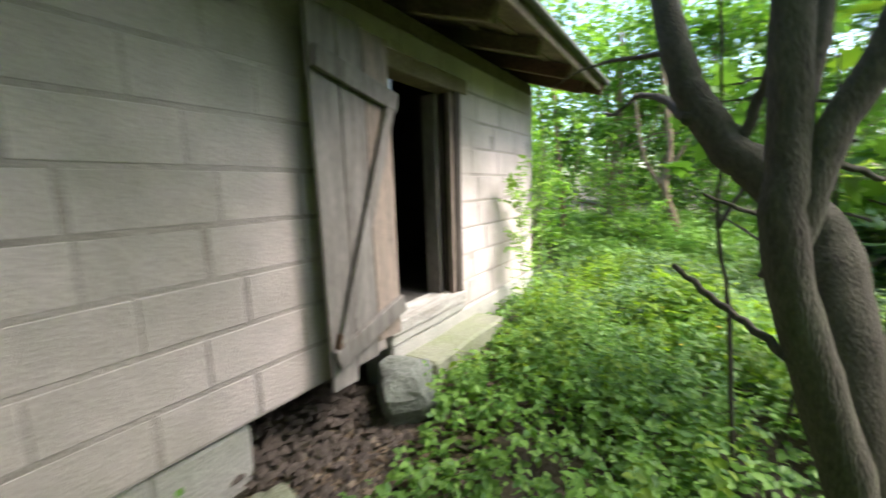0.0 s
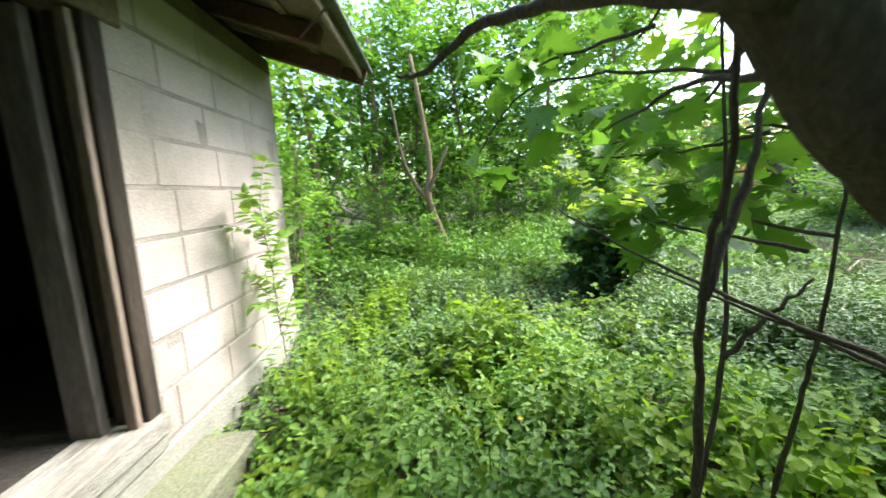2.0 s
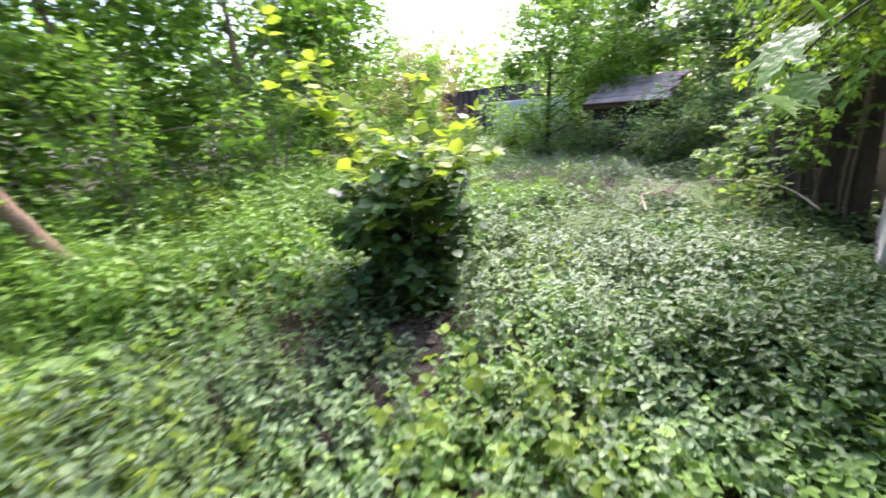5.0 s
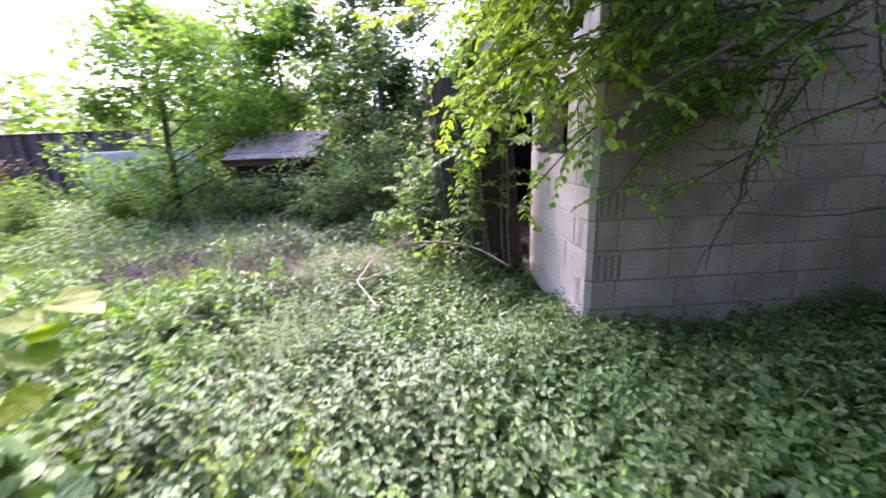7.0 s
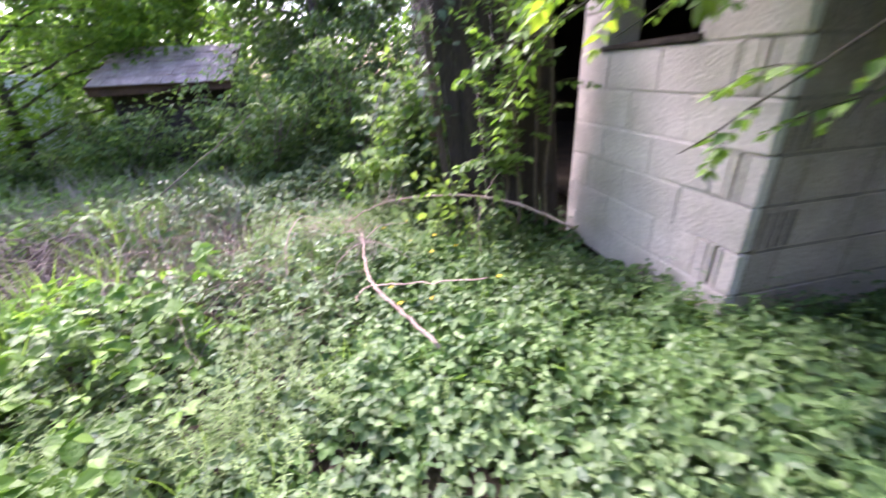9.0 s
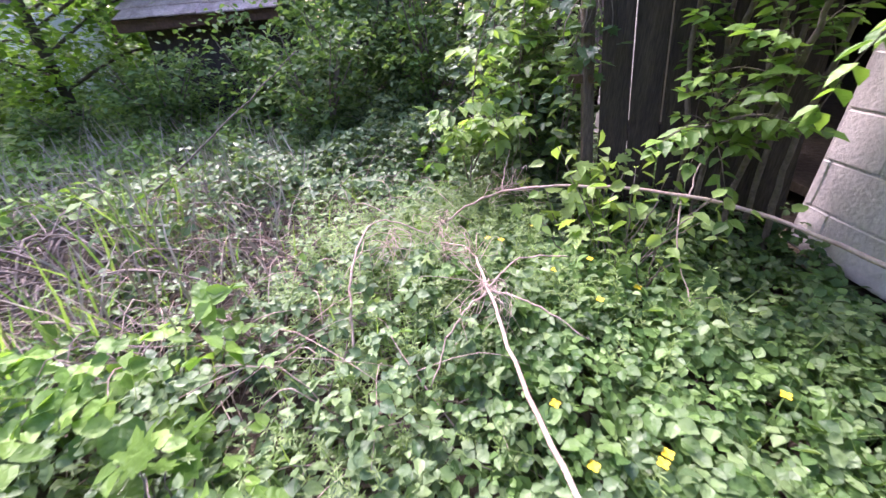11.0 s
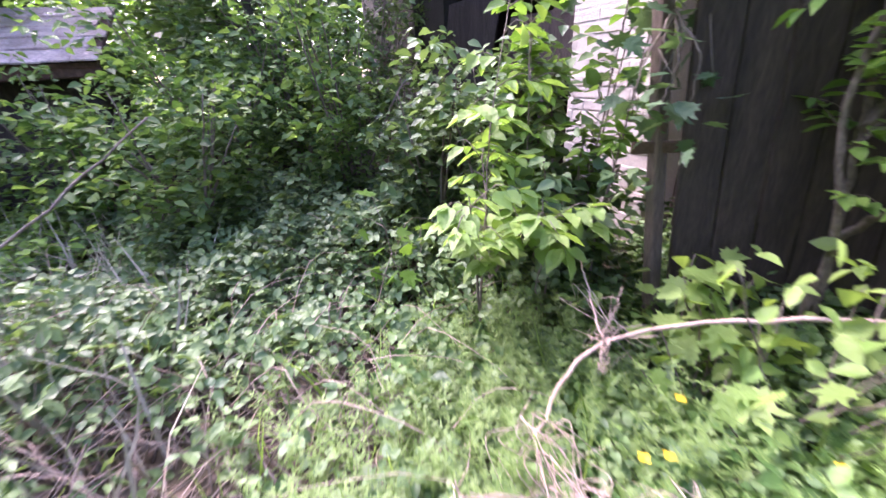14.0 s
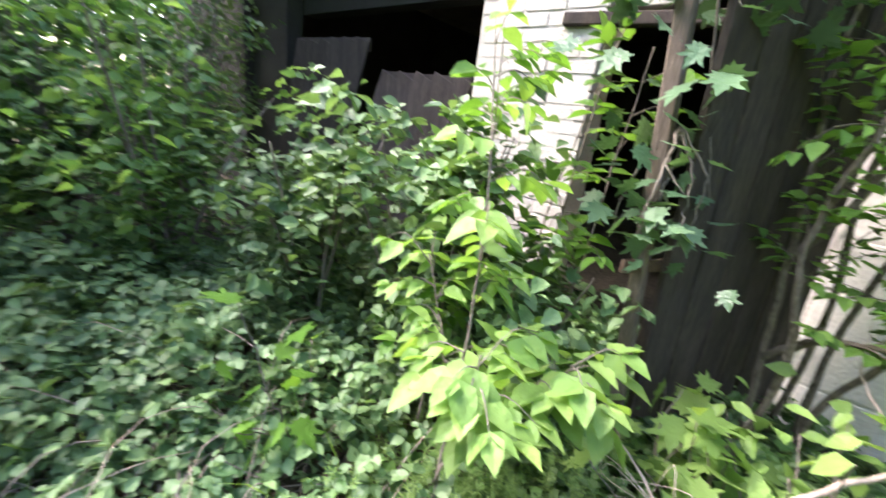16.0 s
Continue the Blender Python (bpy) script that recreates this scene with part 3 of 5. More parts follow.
def plank_leaf(name, a, b, z0, z1, boards, mat, lean=0.0, label="", ledges=(0.25, 0.8), ragged=0.03):
    """An upright plank door from plan point a to b; lean moves its head sideways along the leaf."""
    a, b = Vector((*a, 0)), Vector((*b, 0))
    d = (b - a).normalized()
    n = Vector((d.y, -d.x, 0))
    length = (b - a).length
    leaf = empty(name, (a.x, a.y, z0), label, "door")
    r = np.random.default_rng(int(length * 1000))
    for i in range(boards):
        s = (i + 0.5) * length / boards
        foot = a + d * s + Vector((0, 0, z0 + r.uniform(-ragged, ragged))) + n * r.uniform(-0.006, 0.006)
        head = a + d * (s + lean) + Vector((0, 0, z1 + r.uniform(-ragged, 0.7 * ragged)))
        part("plank", beam_bm(foot, head, length / boards - 0.008, 0.028, n, 0.004, 0.004), mat, leaf)
    for k in ledges:
        z = z0 + (z1 - z0) * k
        for side in (1,):
            p = a + d * (0.02 + lean * k) + n * 0.035 * side + Vector((0, 0, z))
            q = a + d * (length - 0.02 + lean * k) + n * 0.035 * side + Vector((0, 0, z + 0.02))
            part("ledge", beam_bm(p, q, 0.04, 0.11, (0, 0, 1), 0.005), mat, leaf)
    return leaf


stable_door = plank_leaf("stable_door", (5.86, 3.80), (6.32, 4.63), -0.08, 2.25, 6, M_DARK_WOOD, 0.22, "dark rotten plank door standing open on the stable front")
part("edge_post", beam_bm((6.34, 4.67, -0.12), (6.56, 4.87, 2.3), 0.05, 0.06, (0, 1, 0), 0.006, 0.008), M_GREYED, stable_door, "grey weathered edge board")
part("latch", beam_bm((6.36, 4.66, 0.80), (6.46, 4.84, 0.80), 0.02, 0.045, (0, 0, 1), 0.004), M_IRON, stable_door, "rusty iron latch")

# whitewashed brick pier and the barn doors beyond
CY = 4.02
wall_c = empty("wall_brick_pier", (7.3, CY, 0), "whitewashed brick pier between stable and barn doorways", "wall", kind="structure")
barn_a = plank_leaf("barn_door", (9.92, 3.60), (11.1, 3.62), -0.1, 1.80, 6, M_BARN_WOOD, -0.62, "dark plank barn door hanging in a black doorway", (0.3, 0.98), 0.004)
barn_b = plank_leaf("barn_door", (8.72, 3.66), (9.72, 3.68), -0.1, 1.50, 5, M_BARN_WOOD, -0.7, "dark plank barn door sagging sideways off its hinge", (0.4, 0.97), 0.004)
# added panels, coloured near black where the doorways lie in deep shade
solid_wall("wall_barn_front", (10.9, 3.3, -0.2), (15.0, 3.5, 3.3), M_DEEP_SHADE, "added barn front beside the doorway, near black for shade")
solid_wall("wall_barn_over_door", (7.77, 3.1, 2.15), (10.89, 3.3, 2.94), M_DEEP_SHADE, "added panel over the barn doorway, near black for shade")
solid_wall("wall_stable_over_door", (5.88, 3.5, 2.39), (6.99, 3.7, 2.94), M_DEEP_SHADE, "wall over the stable doorway, near black for shade")
part("wall_pier_plaster", box_bm((6.62, CY - 0.22, 1.80), (6.992, CY - 0.02, 2.94), 0.006, 0.004, 3), M_BRICK, None, "flaking white plaster beside the brick pier", category="wall", kind="structure")
part("short_lintel", beam_bm((6.5, CY - 0.05, 1.74), (7.22, CY + 0.01, 1.75), 0.07, 0.06, (0, 0, 1), 0.006, 0.006), M_DARK_WOOD, None, "weathered dark lintel in the brick pier", category="lintel", kind="structure")

# low outbuilding with a tiled roof, pale wall and black fence in the distance
def outhouse():
    ob = empty("outhouse", (11, 8, 0), "low outhouse with purple-brown tiles paled for sky light, and dark eaves", "outhouse")
    part("wall", box_bm((10.6, 7.5, -0.2), (12.0, 9.2, 1.25), 0.01), M_BARN_WOOD, ob)
    part("fascia", beam_bm((10.3, 7.3, 1.28), (10.3, 9.35, 1.26), 0.04, 0.14, (0, 0, 1), 0.01, 0.015), M_BROWN_WOOD, ob)
    part("roof_deck", beam_bm((10.25, 8.33, 1.31), (11.65, 8.33, 1.31 + 1.4 * 0.42), 2.05, 0.04, (0, 0, 1), 0), M_BROWN_WOOD, ob)
    tile = bpy.data.meshes.new("tile")
    bm = box_bm((-0.1, -0.17, 0), (0.1, 0.17, 0.02), 0.004)
    bm.to_mesh(tile)
    bm.free()
    tile.materials.append(M_ROOF)
    r = np.random.default_rng(5)
    for i in range(5):
        for j in range(10):
            s = 0.1 + i * 0.28
            m = pose(10.25 + s, 7.38 + j * 0.2 + 0.1 * (i % 2), 1.31 + s * 0.42 + 0.035 + r.uniform(0, 0.012)) @ Matrix.Rotation(-math.atan(0.42) + 0.05, 4, "Y") @ Matrix.Rotation(radians(90 + r.uniform(-2, 2)), 4, "Z")
            put("tile", tile, m, ob)


outhouse()
part("pale_wall", box_bm((13.6, 11.7, 0), (13.8, 15.0, 1.65), 0.02), M_TARP, None, "pale bluish rendered wall far behind the tree", category="wall", kind="structure")


def black_fence():
    ob = empty("plank_fence", (16, 17, 0), "tall blackened vertical plank fence with a capping rail", "fence")
    for i in range(34):
        p = Vector((15.2 + 0.02 * i, 14.0 + 0.2 * i, 0))
        part("plank", box_bm((-0.012, -0.085, -0.1), (0.012, 0.085, 2.3 + 0.05 * noise.noise(p)), 0.004), M_VIOLET_WOOD, ob, "", pose(*p))
    part("rail", beam_bm((15.18, 13.9, 2.32), (15.9, 20.8, 2.32), 0.12, 0.06, (0, 0, 1), 0.01), M_VIOLET_WOOD, ob)


black_fence()


def pebbles(name, n, area, size, mat, label, seed, rise=0.0):
    """Broken bits of stone and mortar."""
    r = np.random.default_rng(seed)
    h = Heap()
    oct_v = np.array([(1, 0, 0), (-1, 0, 0), (0, 1, 0), (0, -1, 0), (0, 0, 1), (0, 0, -1)], float)
    oct_f = [(0, 2, 4), (2, 1, 4), (1, 3, 4), (3, 0, 4), (2, 0, 5), (1, 2, 5), (3, 1, 5), (0, 3, 5)]
    for _ in range(n):
        x, y = r.uniform(area[0], area[1]), r.uniform(area[2], area[3])
        s = size * r.uniform(0.3, 1.3)
        v = oct_v * (1 + r.normal(0, 0.25, (6, 1))) * s * (1.2, 1, 0.6)
        a = r.uniform(0, 6.28)
        v = v @ np.array([[math.cos(a), math.sin(a), 0], [-math.sin(a), math.cos(a), 0], [0, 0, 1]])
        u = (x - area[0]) / (area[1] - area[0])
        h.add(v + (x, y, float(ground_z(x, y)) + rise * (1 - u) * r.uniform(0.5, 1)), oct_f)
    return put(name, h.mesh(name, mat, False), None, None, label, "rubble", kind="stuff")


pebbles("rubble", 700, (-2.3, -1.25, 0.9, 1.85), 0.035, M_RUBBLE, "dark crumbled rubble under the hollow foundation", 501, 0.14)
pebbles("rubble", 260, (-1.78, -1.45, 3.4, 4.9), 0.04, M_STONE, "broken stones along the foot of the shed wall", 502, 0.06)


# ---- trees ----
def tree(name, limbs, bark, leaves=None, label="", category="tree", shape=DIAMOND, size=0.08, mat=None, sides=8, leaf_name="crown", split=False):
    """limbs: (points, base radius, tip radius). leaves: an (n, 3) array of places."""
    base = limbs[0][0][0]
    ob = empty(name, base, label, category)
    h = Heap()
    for i, (pts, r0, r1) in enumerate(limbs):
        line = smooth_line(pts, 7, 0.003)
        rad = np.linspace(r0, r1, len(line)) * (1 + (0.025 if r0 > 0.02 else 0.06) * rng.normal(size=len(line)))
        h.tube(line, rad, sides if r0 > 0.02 else 5)
        if split:
            put("twig", h.mesh("twig", bark), None, ob)
            h = Heap()
    if not split:
        put("trunk", h.mesh("trunk", bark), None, ob)
    if leaves is not None and len(leaves):
        al, no = around(len(leaves), 0.6)
        put(leaf_name, leaf_mesh(leaf_name, shape, leaves, al, no, size * rng.uniform(0.6, 1.3, len(leaves)), mat), None, ob)
    return ob


def clumps(centres, radii, per, r=None, squash=0.75):
    """Leaf places in many uneven clumps."""
    r = r or rng
    out = []
    for c, rad in zip(centres, radii):
        d = r.normal(size=(per, 3))
        d /= np.linalg.norm(d, axis=1)[:, None]
        d *= rad * (r.uniform(0.25, 1.0, per) ** 0.5)[:, None]
        d[:, 2] *= squash
        out.append(np.asarray(c) + d)
    return np.concatenate(out)


def wood_tree(place, height, spread, mat, leaves=3000, size=0.12, bark=M_BARK, label="leafy green woodland tree", low=0.25, seed=0, trunk_r=0.09):
    """A whole tree: trunk, limbs, and a crown of many leaf clumps with gaps."""
    r = np.random.default_rng(seed)
    x, y = place
    z = float(ground_z(x, y))
    lean = r.normal(0, 0.06, 2) * height
    top = (x + lean[0], y + lean[1], z + height * 0.85)
    limbs = [([(x, y, z - 0.1), (x + lean[0] * 0.3, y + lean[1] * 0.3, z + height * 0.4), top], trunk_r, 0.015)]
    centres, radii = [], []
    n = 26
    for i in range(n):
        k = low + (1 - low) * (i + r.uniform(0, 1)) / n
        start = np.array([x + lean[0] * k, y + lean[1] * k, z + height * 0.85 * k])
        a = r.uniform(0, 2 * np.pi)
        reach = spread * (0.55 + 0.5 * math.sin(math.pi * min(1, 0.15 + 0.85 * k))) * r.uniform(0.35, 1.0)
        tip = start + np.array([math.cos(a) * reach, math.sin(a) * reach, height * 0.16 * r.uniform(-0.3, 1.2)])
        mid = (start + tip) / 2 + np.array([0, 0, 0.06 * height * r.uniform(-0.2, 1)])
        limbs.append(([start, mid, tip], trunk_r * 0.35 * (1.1 - k), 0.006))
        for f in (0.55, 0.8, 1.0):
            centres.append(start + (tip - start) * f + r.normal(0, 0.12 * spread, 3))
            radii.append(spread * r.uniform(0.12, 0.34))
    pts = clumps(centres, radii, max(8, leaves // len(centres)), r)
    pts = pts[pts[:, 2] > z + 0.05]
    return tree("tree", limbs, bark, pts, label, "tree", DIAMOND, size, mat)


# the forked tree beside the path
def forked_tree():
    limbs = [
        ([(0.66, 1.46, -0.1), (0.50, 1.52, 0.5), (0.41, 1.61, 1.0), (0.36, 1.71, 1.27), (0.24, 1.78, 1.44), (0.09, 1.80, 1.60), (-0.03, 1.84, 1.81), (-0.09, 1.88, 2.0), (-0.2, 2.05, 2.5), (-0.35, 2.25, 3.4)], 0.100, 0.042),
        ([(0.57, 1.26, -0.1), (0.44, 1.26, 0.5), (0.29, 1.22, 0.95), (0.195, 1.2, 1.3), (0.185, 1.25, 1.65), (0.16, 1.3, 2.3), (0.14, 1.4, 3.6)], 0.060, 0.036),
        ([(0.17, 1.79, 1.48), (0.27, 1.83, 1.62), (0.32, 1.87, 1.82), (0.35, 1.94, 2.15), (0.36, 2.05, 3.2)], 0.040, 0.026),
        ([(0.19, 1.21, 1.22), (0.26, 1.25, 1.55), (0.36, 1.27, 1.8), (0.5, 1.25, 2.4), (0.8, 1.2, 3.4)], 0.042, 0.026),
        ([(0.13, 1.80, 1.56), (0.17, 1.76, 1.72), (0.20, 1.70, 1.9), (0.24, 1.8, 2.6)], 0.022, 0.012),
        ([(0.66, 1.42, -0.05), (0.68, 1.5, 0.5), (0.62, 1.55, 1.0), (0.6, 1.5, 1.6), (0.55, 1.5, 2.4)], 0.013, 0.007),
        ([(-0.03, 1.76, 1.69), (-0.12, 2.05, 1.82), (-0.28, 2.42, 1.92), (-0.42, 2.65, 1.88), (-0.52, 2.82, 1.92)], 0.022, 0.006),
        ([(-0.1, 2.0, 2.0), (-0.4, 2.4, 2.12), (-0.7, 2.8, 2.2), (-1.0, 3.3, 2.25)], 0.014, 0.004),
        ([(0.24, 1.19, 1.03), (0.10, 1.27, 1.12), (-0.034, 1.347, 1.218)], 0.014, 0.008),
        ([(0.24, 1.70, 1.34), (0.13, 1.60, 1.37), (0.03, 1.54, 1.425)], 0.009, 0.005),
        ([(0.38, 1.66, 1.14), (0.27, 1.95, 1.20), (0.12, 2.3, 1.30), (-0.02, 2.55, 1.42)], 0.007, 0.0025),
        ([(0.38, 1.66, 1.12), (0.30, 2.0, 1.18), (0.18, 2.4, 1.25)], 0.007, 0.0025),
        ([(0.42, 1.58, 0.95), (0.7, 1.9, 1.0), (1.0, 2.4, 1.1)], 0.009, 0.003),
        ([(0.38, 1.28, 1.8), (0.7, 1.9, 1.85), (0.95, 2.7, 1.75)], 0.012, 0.004),
        ([(0.26, 1.95, 1.95), (0.27, 2.3, 2.02), (0.3, 2.7, 1.97)], 0.012, 0.004),
        ([(0.15, 1.85, 1.62), (0.15, 2.2, 1.70), (0.2, 2.7, 1.68)], 0.010, 0.003),
        ([(0.28, 1.3, 1.5), (0.5, 1.7, 1.45), (0.75, 2.2, 1.5)], 0.010, 0.003),
    ]
    centres, radii = [], []
    r = np.random.default_rng(11)
    # crown above the view, spread and thickened to shade the shed wall
    for i in range(190):
        centres.append((r.uniform(-1.0, 2.0), r.uniform(-3.0, 2.2), r.uniform(2.7, 4.8)))
        radii.append(r.uniform(0.15, 0.4))
    return tree("forked_tree", limbs, M_BARK, clumps(centres, radii, 64, r), "dark-barked forked maple tree with bare lower twigs", "tree", OVATE, 0.11, L_BRIGHT, 10)


forked_tree()


def leaf_branch(name, lines, leaf_places, shape, size, mat, bark, label, category="branch", seed=1, droop=0.2, leaf_name="leaf", radius=0.008):
    """Twigs with large leaves, each a piece of its own."""
    r = np.random.default_rng(seed)
    ob = empty(name, lines[0][0], label, category)
    for line in lines:
        h = Heap()
        pts = smooth_line(line, 6, 0.004)
        h.tube(pts, np.linspace(radius, radius * 0.4, len(pts)), 5)
        put("stem", h.mesh("stem", bark), None, ob)
    me = mesh_data(leaf_name, shape[0], shape[1], mat, True)
    for p in leaf_places:
        a = r.uniform(0, 360)
        m = pose(*p, r.normal(-8, 25) - droop * 60, r.normal(0, 22), a) @ Matrix.Diagonal((*[size * r.uniform(0.7, 1.25)] * 3, 1))
        put(leaf_name, me, m, ob)
    return ob


def sprays(lines, r, twigs=6, reach=0.3, gap=0.05, droop=0.25, start=0.2, radius=0.003):
    """Side twigs on the given lines, with leaves in opposite rows: limbs, leaf places, ways and normals."""
    limbs, P, A, N = [], [], [], []
    for line in lines:
        pts = smooth_line(line, 6)
        for k in range(twigs):
            f = start + (1 - start) * (k + r.uniform(0, 1)) / twigs if k < twigs - 1 else 1.0
            i = min(int(f * (len(pts) - 1)), len(pts) - 2)
            base, lead = pts[i], pts[i + 1] - pts[i]
            lead = lead / (np.linalg.norm(lead) + 1e-9)
            d = lead * 0.6 + r.normal(0, 0.6, 3) * (1, 1, 0.5) + (0, 0, 0.1)
            d /= np.linalg.norm(d) + 1e-9
            l = reach * r.uniform(0.5, 1.25)
            tip = base + d * l + (0, 0, -droop * l * 0.6)
            mid = base + d * l * 0.5 + r.normal(0, 0.03 * l, 3)
            limbs.append(([base, mid, tip], radius, 0.001))
            side = np.cross(d, (0, 0, 1.0))
            side /= np.linalg.norm(side) + 1e-9
            n = max(2, int(l / gap))
            for j in range(n):
                u = (j + 0.7) / n
                p = (1 - u) ** 2 * base + 2 * u * (1 - u) * mid + u * u * tip
                for s in ((-1, 1) if j < n - 1 else (-1, 0, 1)):
                    P.append(p + r.normal(0, 0.004, 3))
                    A.append(d * (0.55 if s else 1.0) + side * s * r.uniform(0.6, 1.1) + (0, 0, r.normal(-droop, 0.18)))
                    N.append(np.array([0, 0, 1.0]) + r.normal(0, 0.3, 3))
    return limbs, np.array(P), np.array(A), np.array(N)


def leafy(name, lines, bark, mat, shape, size, label, category, seed, radius=0.008, tip=0.003, clear=None, **how):
    """Stems with sprays of leaves, the leaves as one mesh."""
    r = np.random.default_rng(seed)
    limbs, P, A, N = sprays(lines, r, **how)
    if clear is not None:
        keep = clear(P)
        P, A, N = P[keep], A[keep], N[keep]
    ob = tree(name, [(l, radius, tip) for l in lines], bark, None, label, category, sides=6, split=True)
    h = Heap()
    for pts, r0, r1 in limbs:
        h.tube(smooth_line(pts, 3), np.linspace(r0, r1, 7), 4)
    put("twig", h.mesh("twig", bark), None, ob, kind="stuff")
    put("foliage", leaf_mesh("foliage", shape, P, A, N, size * r.uniform(0.65, 1.25, len(P)), mat), None, ob)
    return ob


def leafy_pieces(name, lines, bark, mat, shape, size, label, category, seed, radius=0.006, **how):
    """Stems with sprays of leaves, each leaf a piece of its own."""
    r = np.random.default_rng(seed)
    limbs, P, A, N = sprays(lines, r, **how)
    ob = tree(name, [(l, radius, 0.002) for l in lines], bark, None, label, category, sides=6, split=True)
    h = Heap()
    for pts, r0, r1 in limbs:
        h.tube(smooth_line(pts, 3), np.linspace(r0, r1, 7), 4)
    put("twig", h.mesh("twig", bark), None, ob, kind="stuff")
    me = mesh_data("leaf", shape[0], shape[1], mat, True)
    for p, a, n in zip(P, A, N):
        y = Vector(a).normalized()
        x = y.cross(Vector(n)).normalized()
        m = Matrix((x, y, x.cross(y))).transposed().to_4x4() @ Matrix.Diagonal((*[size * r.uniform(0.7, 1.25)] * 3, 1))
        m.translation = Vector(p)
        put("leaf", me, m, ob)
    return ob


def along_lines(lines, n, spread, r):
    out = []
    for _ in range(n):
        line = np.array(lines[r.integers(len(lines))], float)
        s = r.uniform(0.25, 1) * (len(line) - 1)
        i = min(int(s), len(line) - 2)
        out.append(line[i] + (line[i + 1] - line[i]) * (s - i) + r.normal(0, spread, 3))
    return out


r_ = np.random.default_rng(3)
# maple boughs of the forked tree, over the path
lines = [[(0.85, 2.5, 1.29), (0.7, 2.95, 1.36), (0.52, 3.36, 1.42)], [(0.65, 2.4, 1.27), (0.6, 2.9, 1.3), (0.5, 3.3, 1.36)], [(0.6, 2.5, 1.62), (0.55, 2.85, 1.6), (0.4, 3.3, 1.62)], [(0.5, 2.5, 1.8), (0.3, 2.95, 1.93), (0.0, 3.1, 1.9), (-0.2, 3.25, 1.65)], [(0.8, 2.5, 1.6), (0.95, 3.0, 1.7), (1.1, 3.5, 1.65)], [(0.3, 2.6, 1.97), (0.1, 3.2, 2.05), (-0.15, 3.5, 2.08)], [(0.55, 2.5, 1.9), (0.75, 3.2, 1.75), (0.55, 3.9, 1.7)], [(1.0, 2.1, 1.65), (1.1, 2.9, 1.55), (0.9, 3.6, 1.45)], [(0.62, 2.6, 2.2), (1.1, 3.4, 2.3), (1.5, 4.2, 2.3)], [(0.5, 2.6, 2.4), (0.7, 3.6, 2.6), (0.8, 4.4, 2.7)], [(0.9, 2.4, 2.0), (1.4, 2.9, 2.1), (1.9, 3.4, 2.1)]]
leaf_branch("maple_branch", lines, along_lines(lines, 265, 0.11, r_), MAPLE, 0.145, L_MAPLE, M_BARK, "low maple bough with broad backlit leaves", "branch", 5)
lines = [[(0.3, 1.6 + 0.1 * k, 2.4 + 0.05 * k), (0.7 + 0.12 * k, 2.4 + 0.1 * k, 2.6 + 0.04 * k), (0.9 + 0.2 * k, 3.3 + 0.12 * (k % 4), 2.35 + 0.12 * (k % 3))] for k in range(9)]
tree("maple_branch", [(l, 0.010, 0.003) for l in lines], M_BARK, np.array(along_lines(lines, 340, 0.2, r_)), "high maple boughs with broad leaves against the sky", "branch", MAPLE, 0.15, L_BRIGHT, 5, "foliage", True)
# saplings with bare stems under the boughs
def sapling(lines, label):
    limbs = [(l, 0.012, 0.005) for l in lines]
    return tree("sapling", limbs, M_BARK, None, label, "sapling", split=True)


sapling([[(0.25, 2.23, -0.05), (0.17, 2.14, 0.86), (0.10, 2.05, 1.26), (0.09, 1.98, 1.62), (0.04, 1.98, 2.33)], [(0.10, 2.05, 1.26), (0.22, 2.10, 1.51), (0.30, 2.15, 1.76)]], "thin dark sapling stem with a bent foot")
sapling([[(0.48, 2.61, -0.05), (0.50, 2.60, 0.25), (0.56, 2.58, 0.87), (0.59, 2.64, 1.33), (0.54, 2.64, 2.03)], [(0.56, 2.58, 0.87), (0.68, 2.55, 1.02), (0.81, 2.53, 1.15)]], "thin dark sapling stem rising through nettles")
sapling([[(0.90, 2.75, -0.05), (0.80, 2.55, 0.6), (0.76, 2.45, 1.0), (0.70, 2.35, 1.6)]], "thin dark sapling stem among leaves")

# trees behind the shed and round the yard
tree("leaning_tree", [([(0.05, 8.75, -0.1), (-0.3, 8.7, 0.7), (-0.5, 8.7, 1.4), (-0.45, 8.8, 2.2), (-0.7, 8.9, 4.0)], 0.1, 0.04), ([(-0.5, 8.7, 1.5), (-0.3, 8.6, 1.9), (-0.1, 8.6, 2.3)], 0.05, 0.02), ([(-0.5, 8.7, 1.3), (-0.9, 8.8, 2.0), (-1.1, 8.8, 3.2)], 0.05, 0.02)], M_BARK_TAN, None, "tan leaning tree trunk at the wood's edge")
for i, (x, y) in enumerate(((-2.6, 9.6), (-3.3, 10.5), (-1.4, 10.6), (-2.0, 12.0), (-0.6, 11.8))):
    tree("slender_tree", [([(x, y, -0.1), (x - 0.15, y, 1.5), (x - 0.5 + 0.1 * i, y + 0.1, 5.0)], 0.09, 0.04), ([(x - 0.1, y, 1.2), (x + 0.4, y, 2.4), (x + 0.7, y, 3.5)], 0.03, 0.01)], M_BARK_TAN, None, "slender tan tree trunk in the wood")

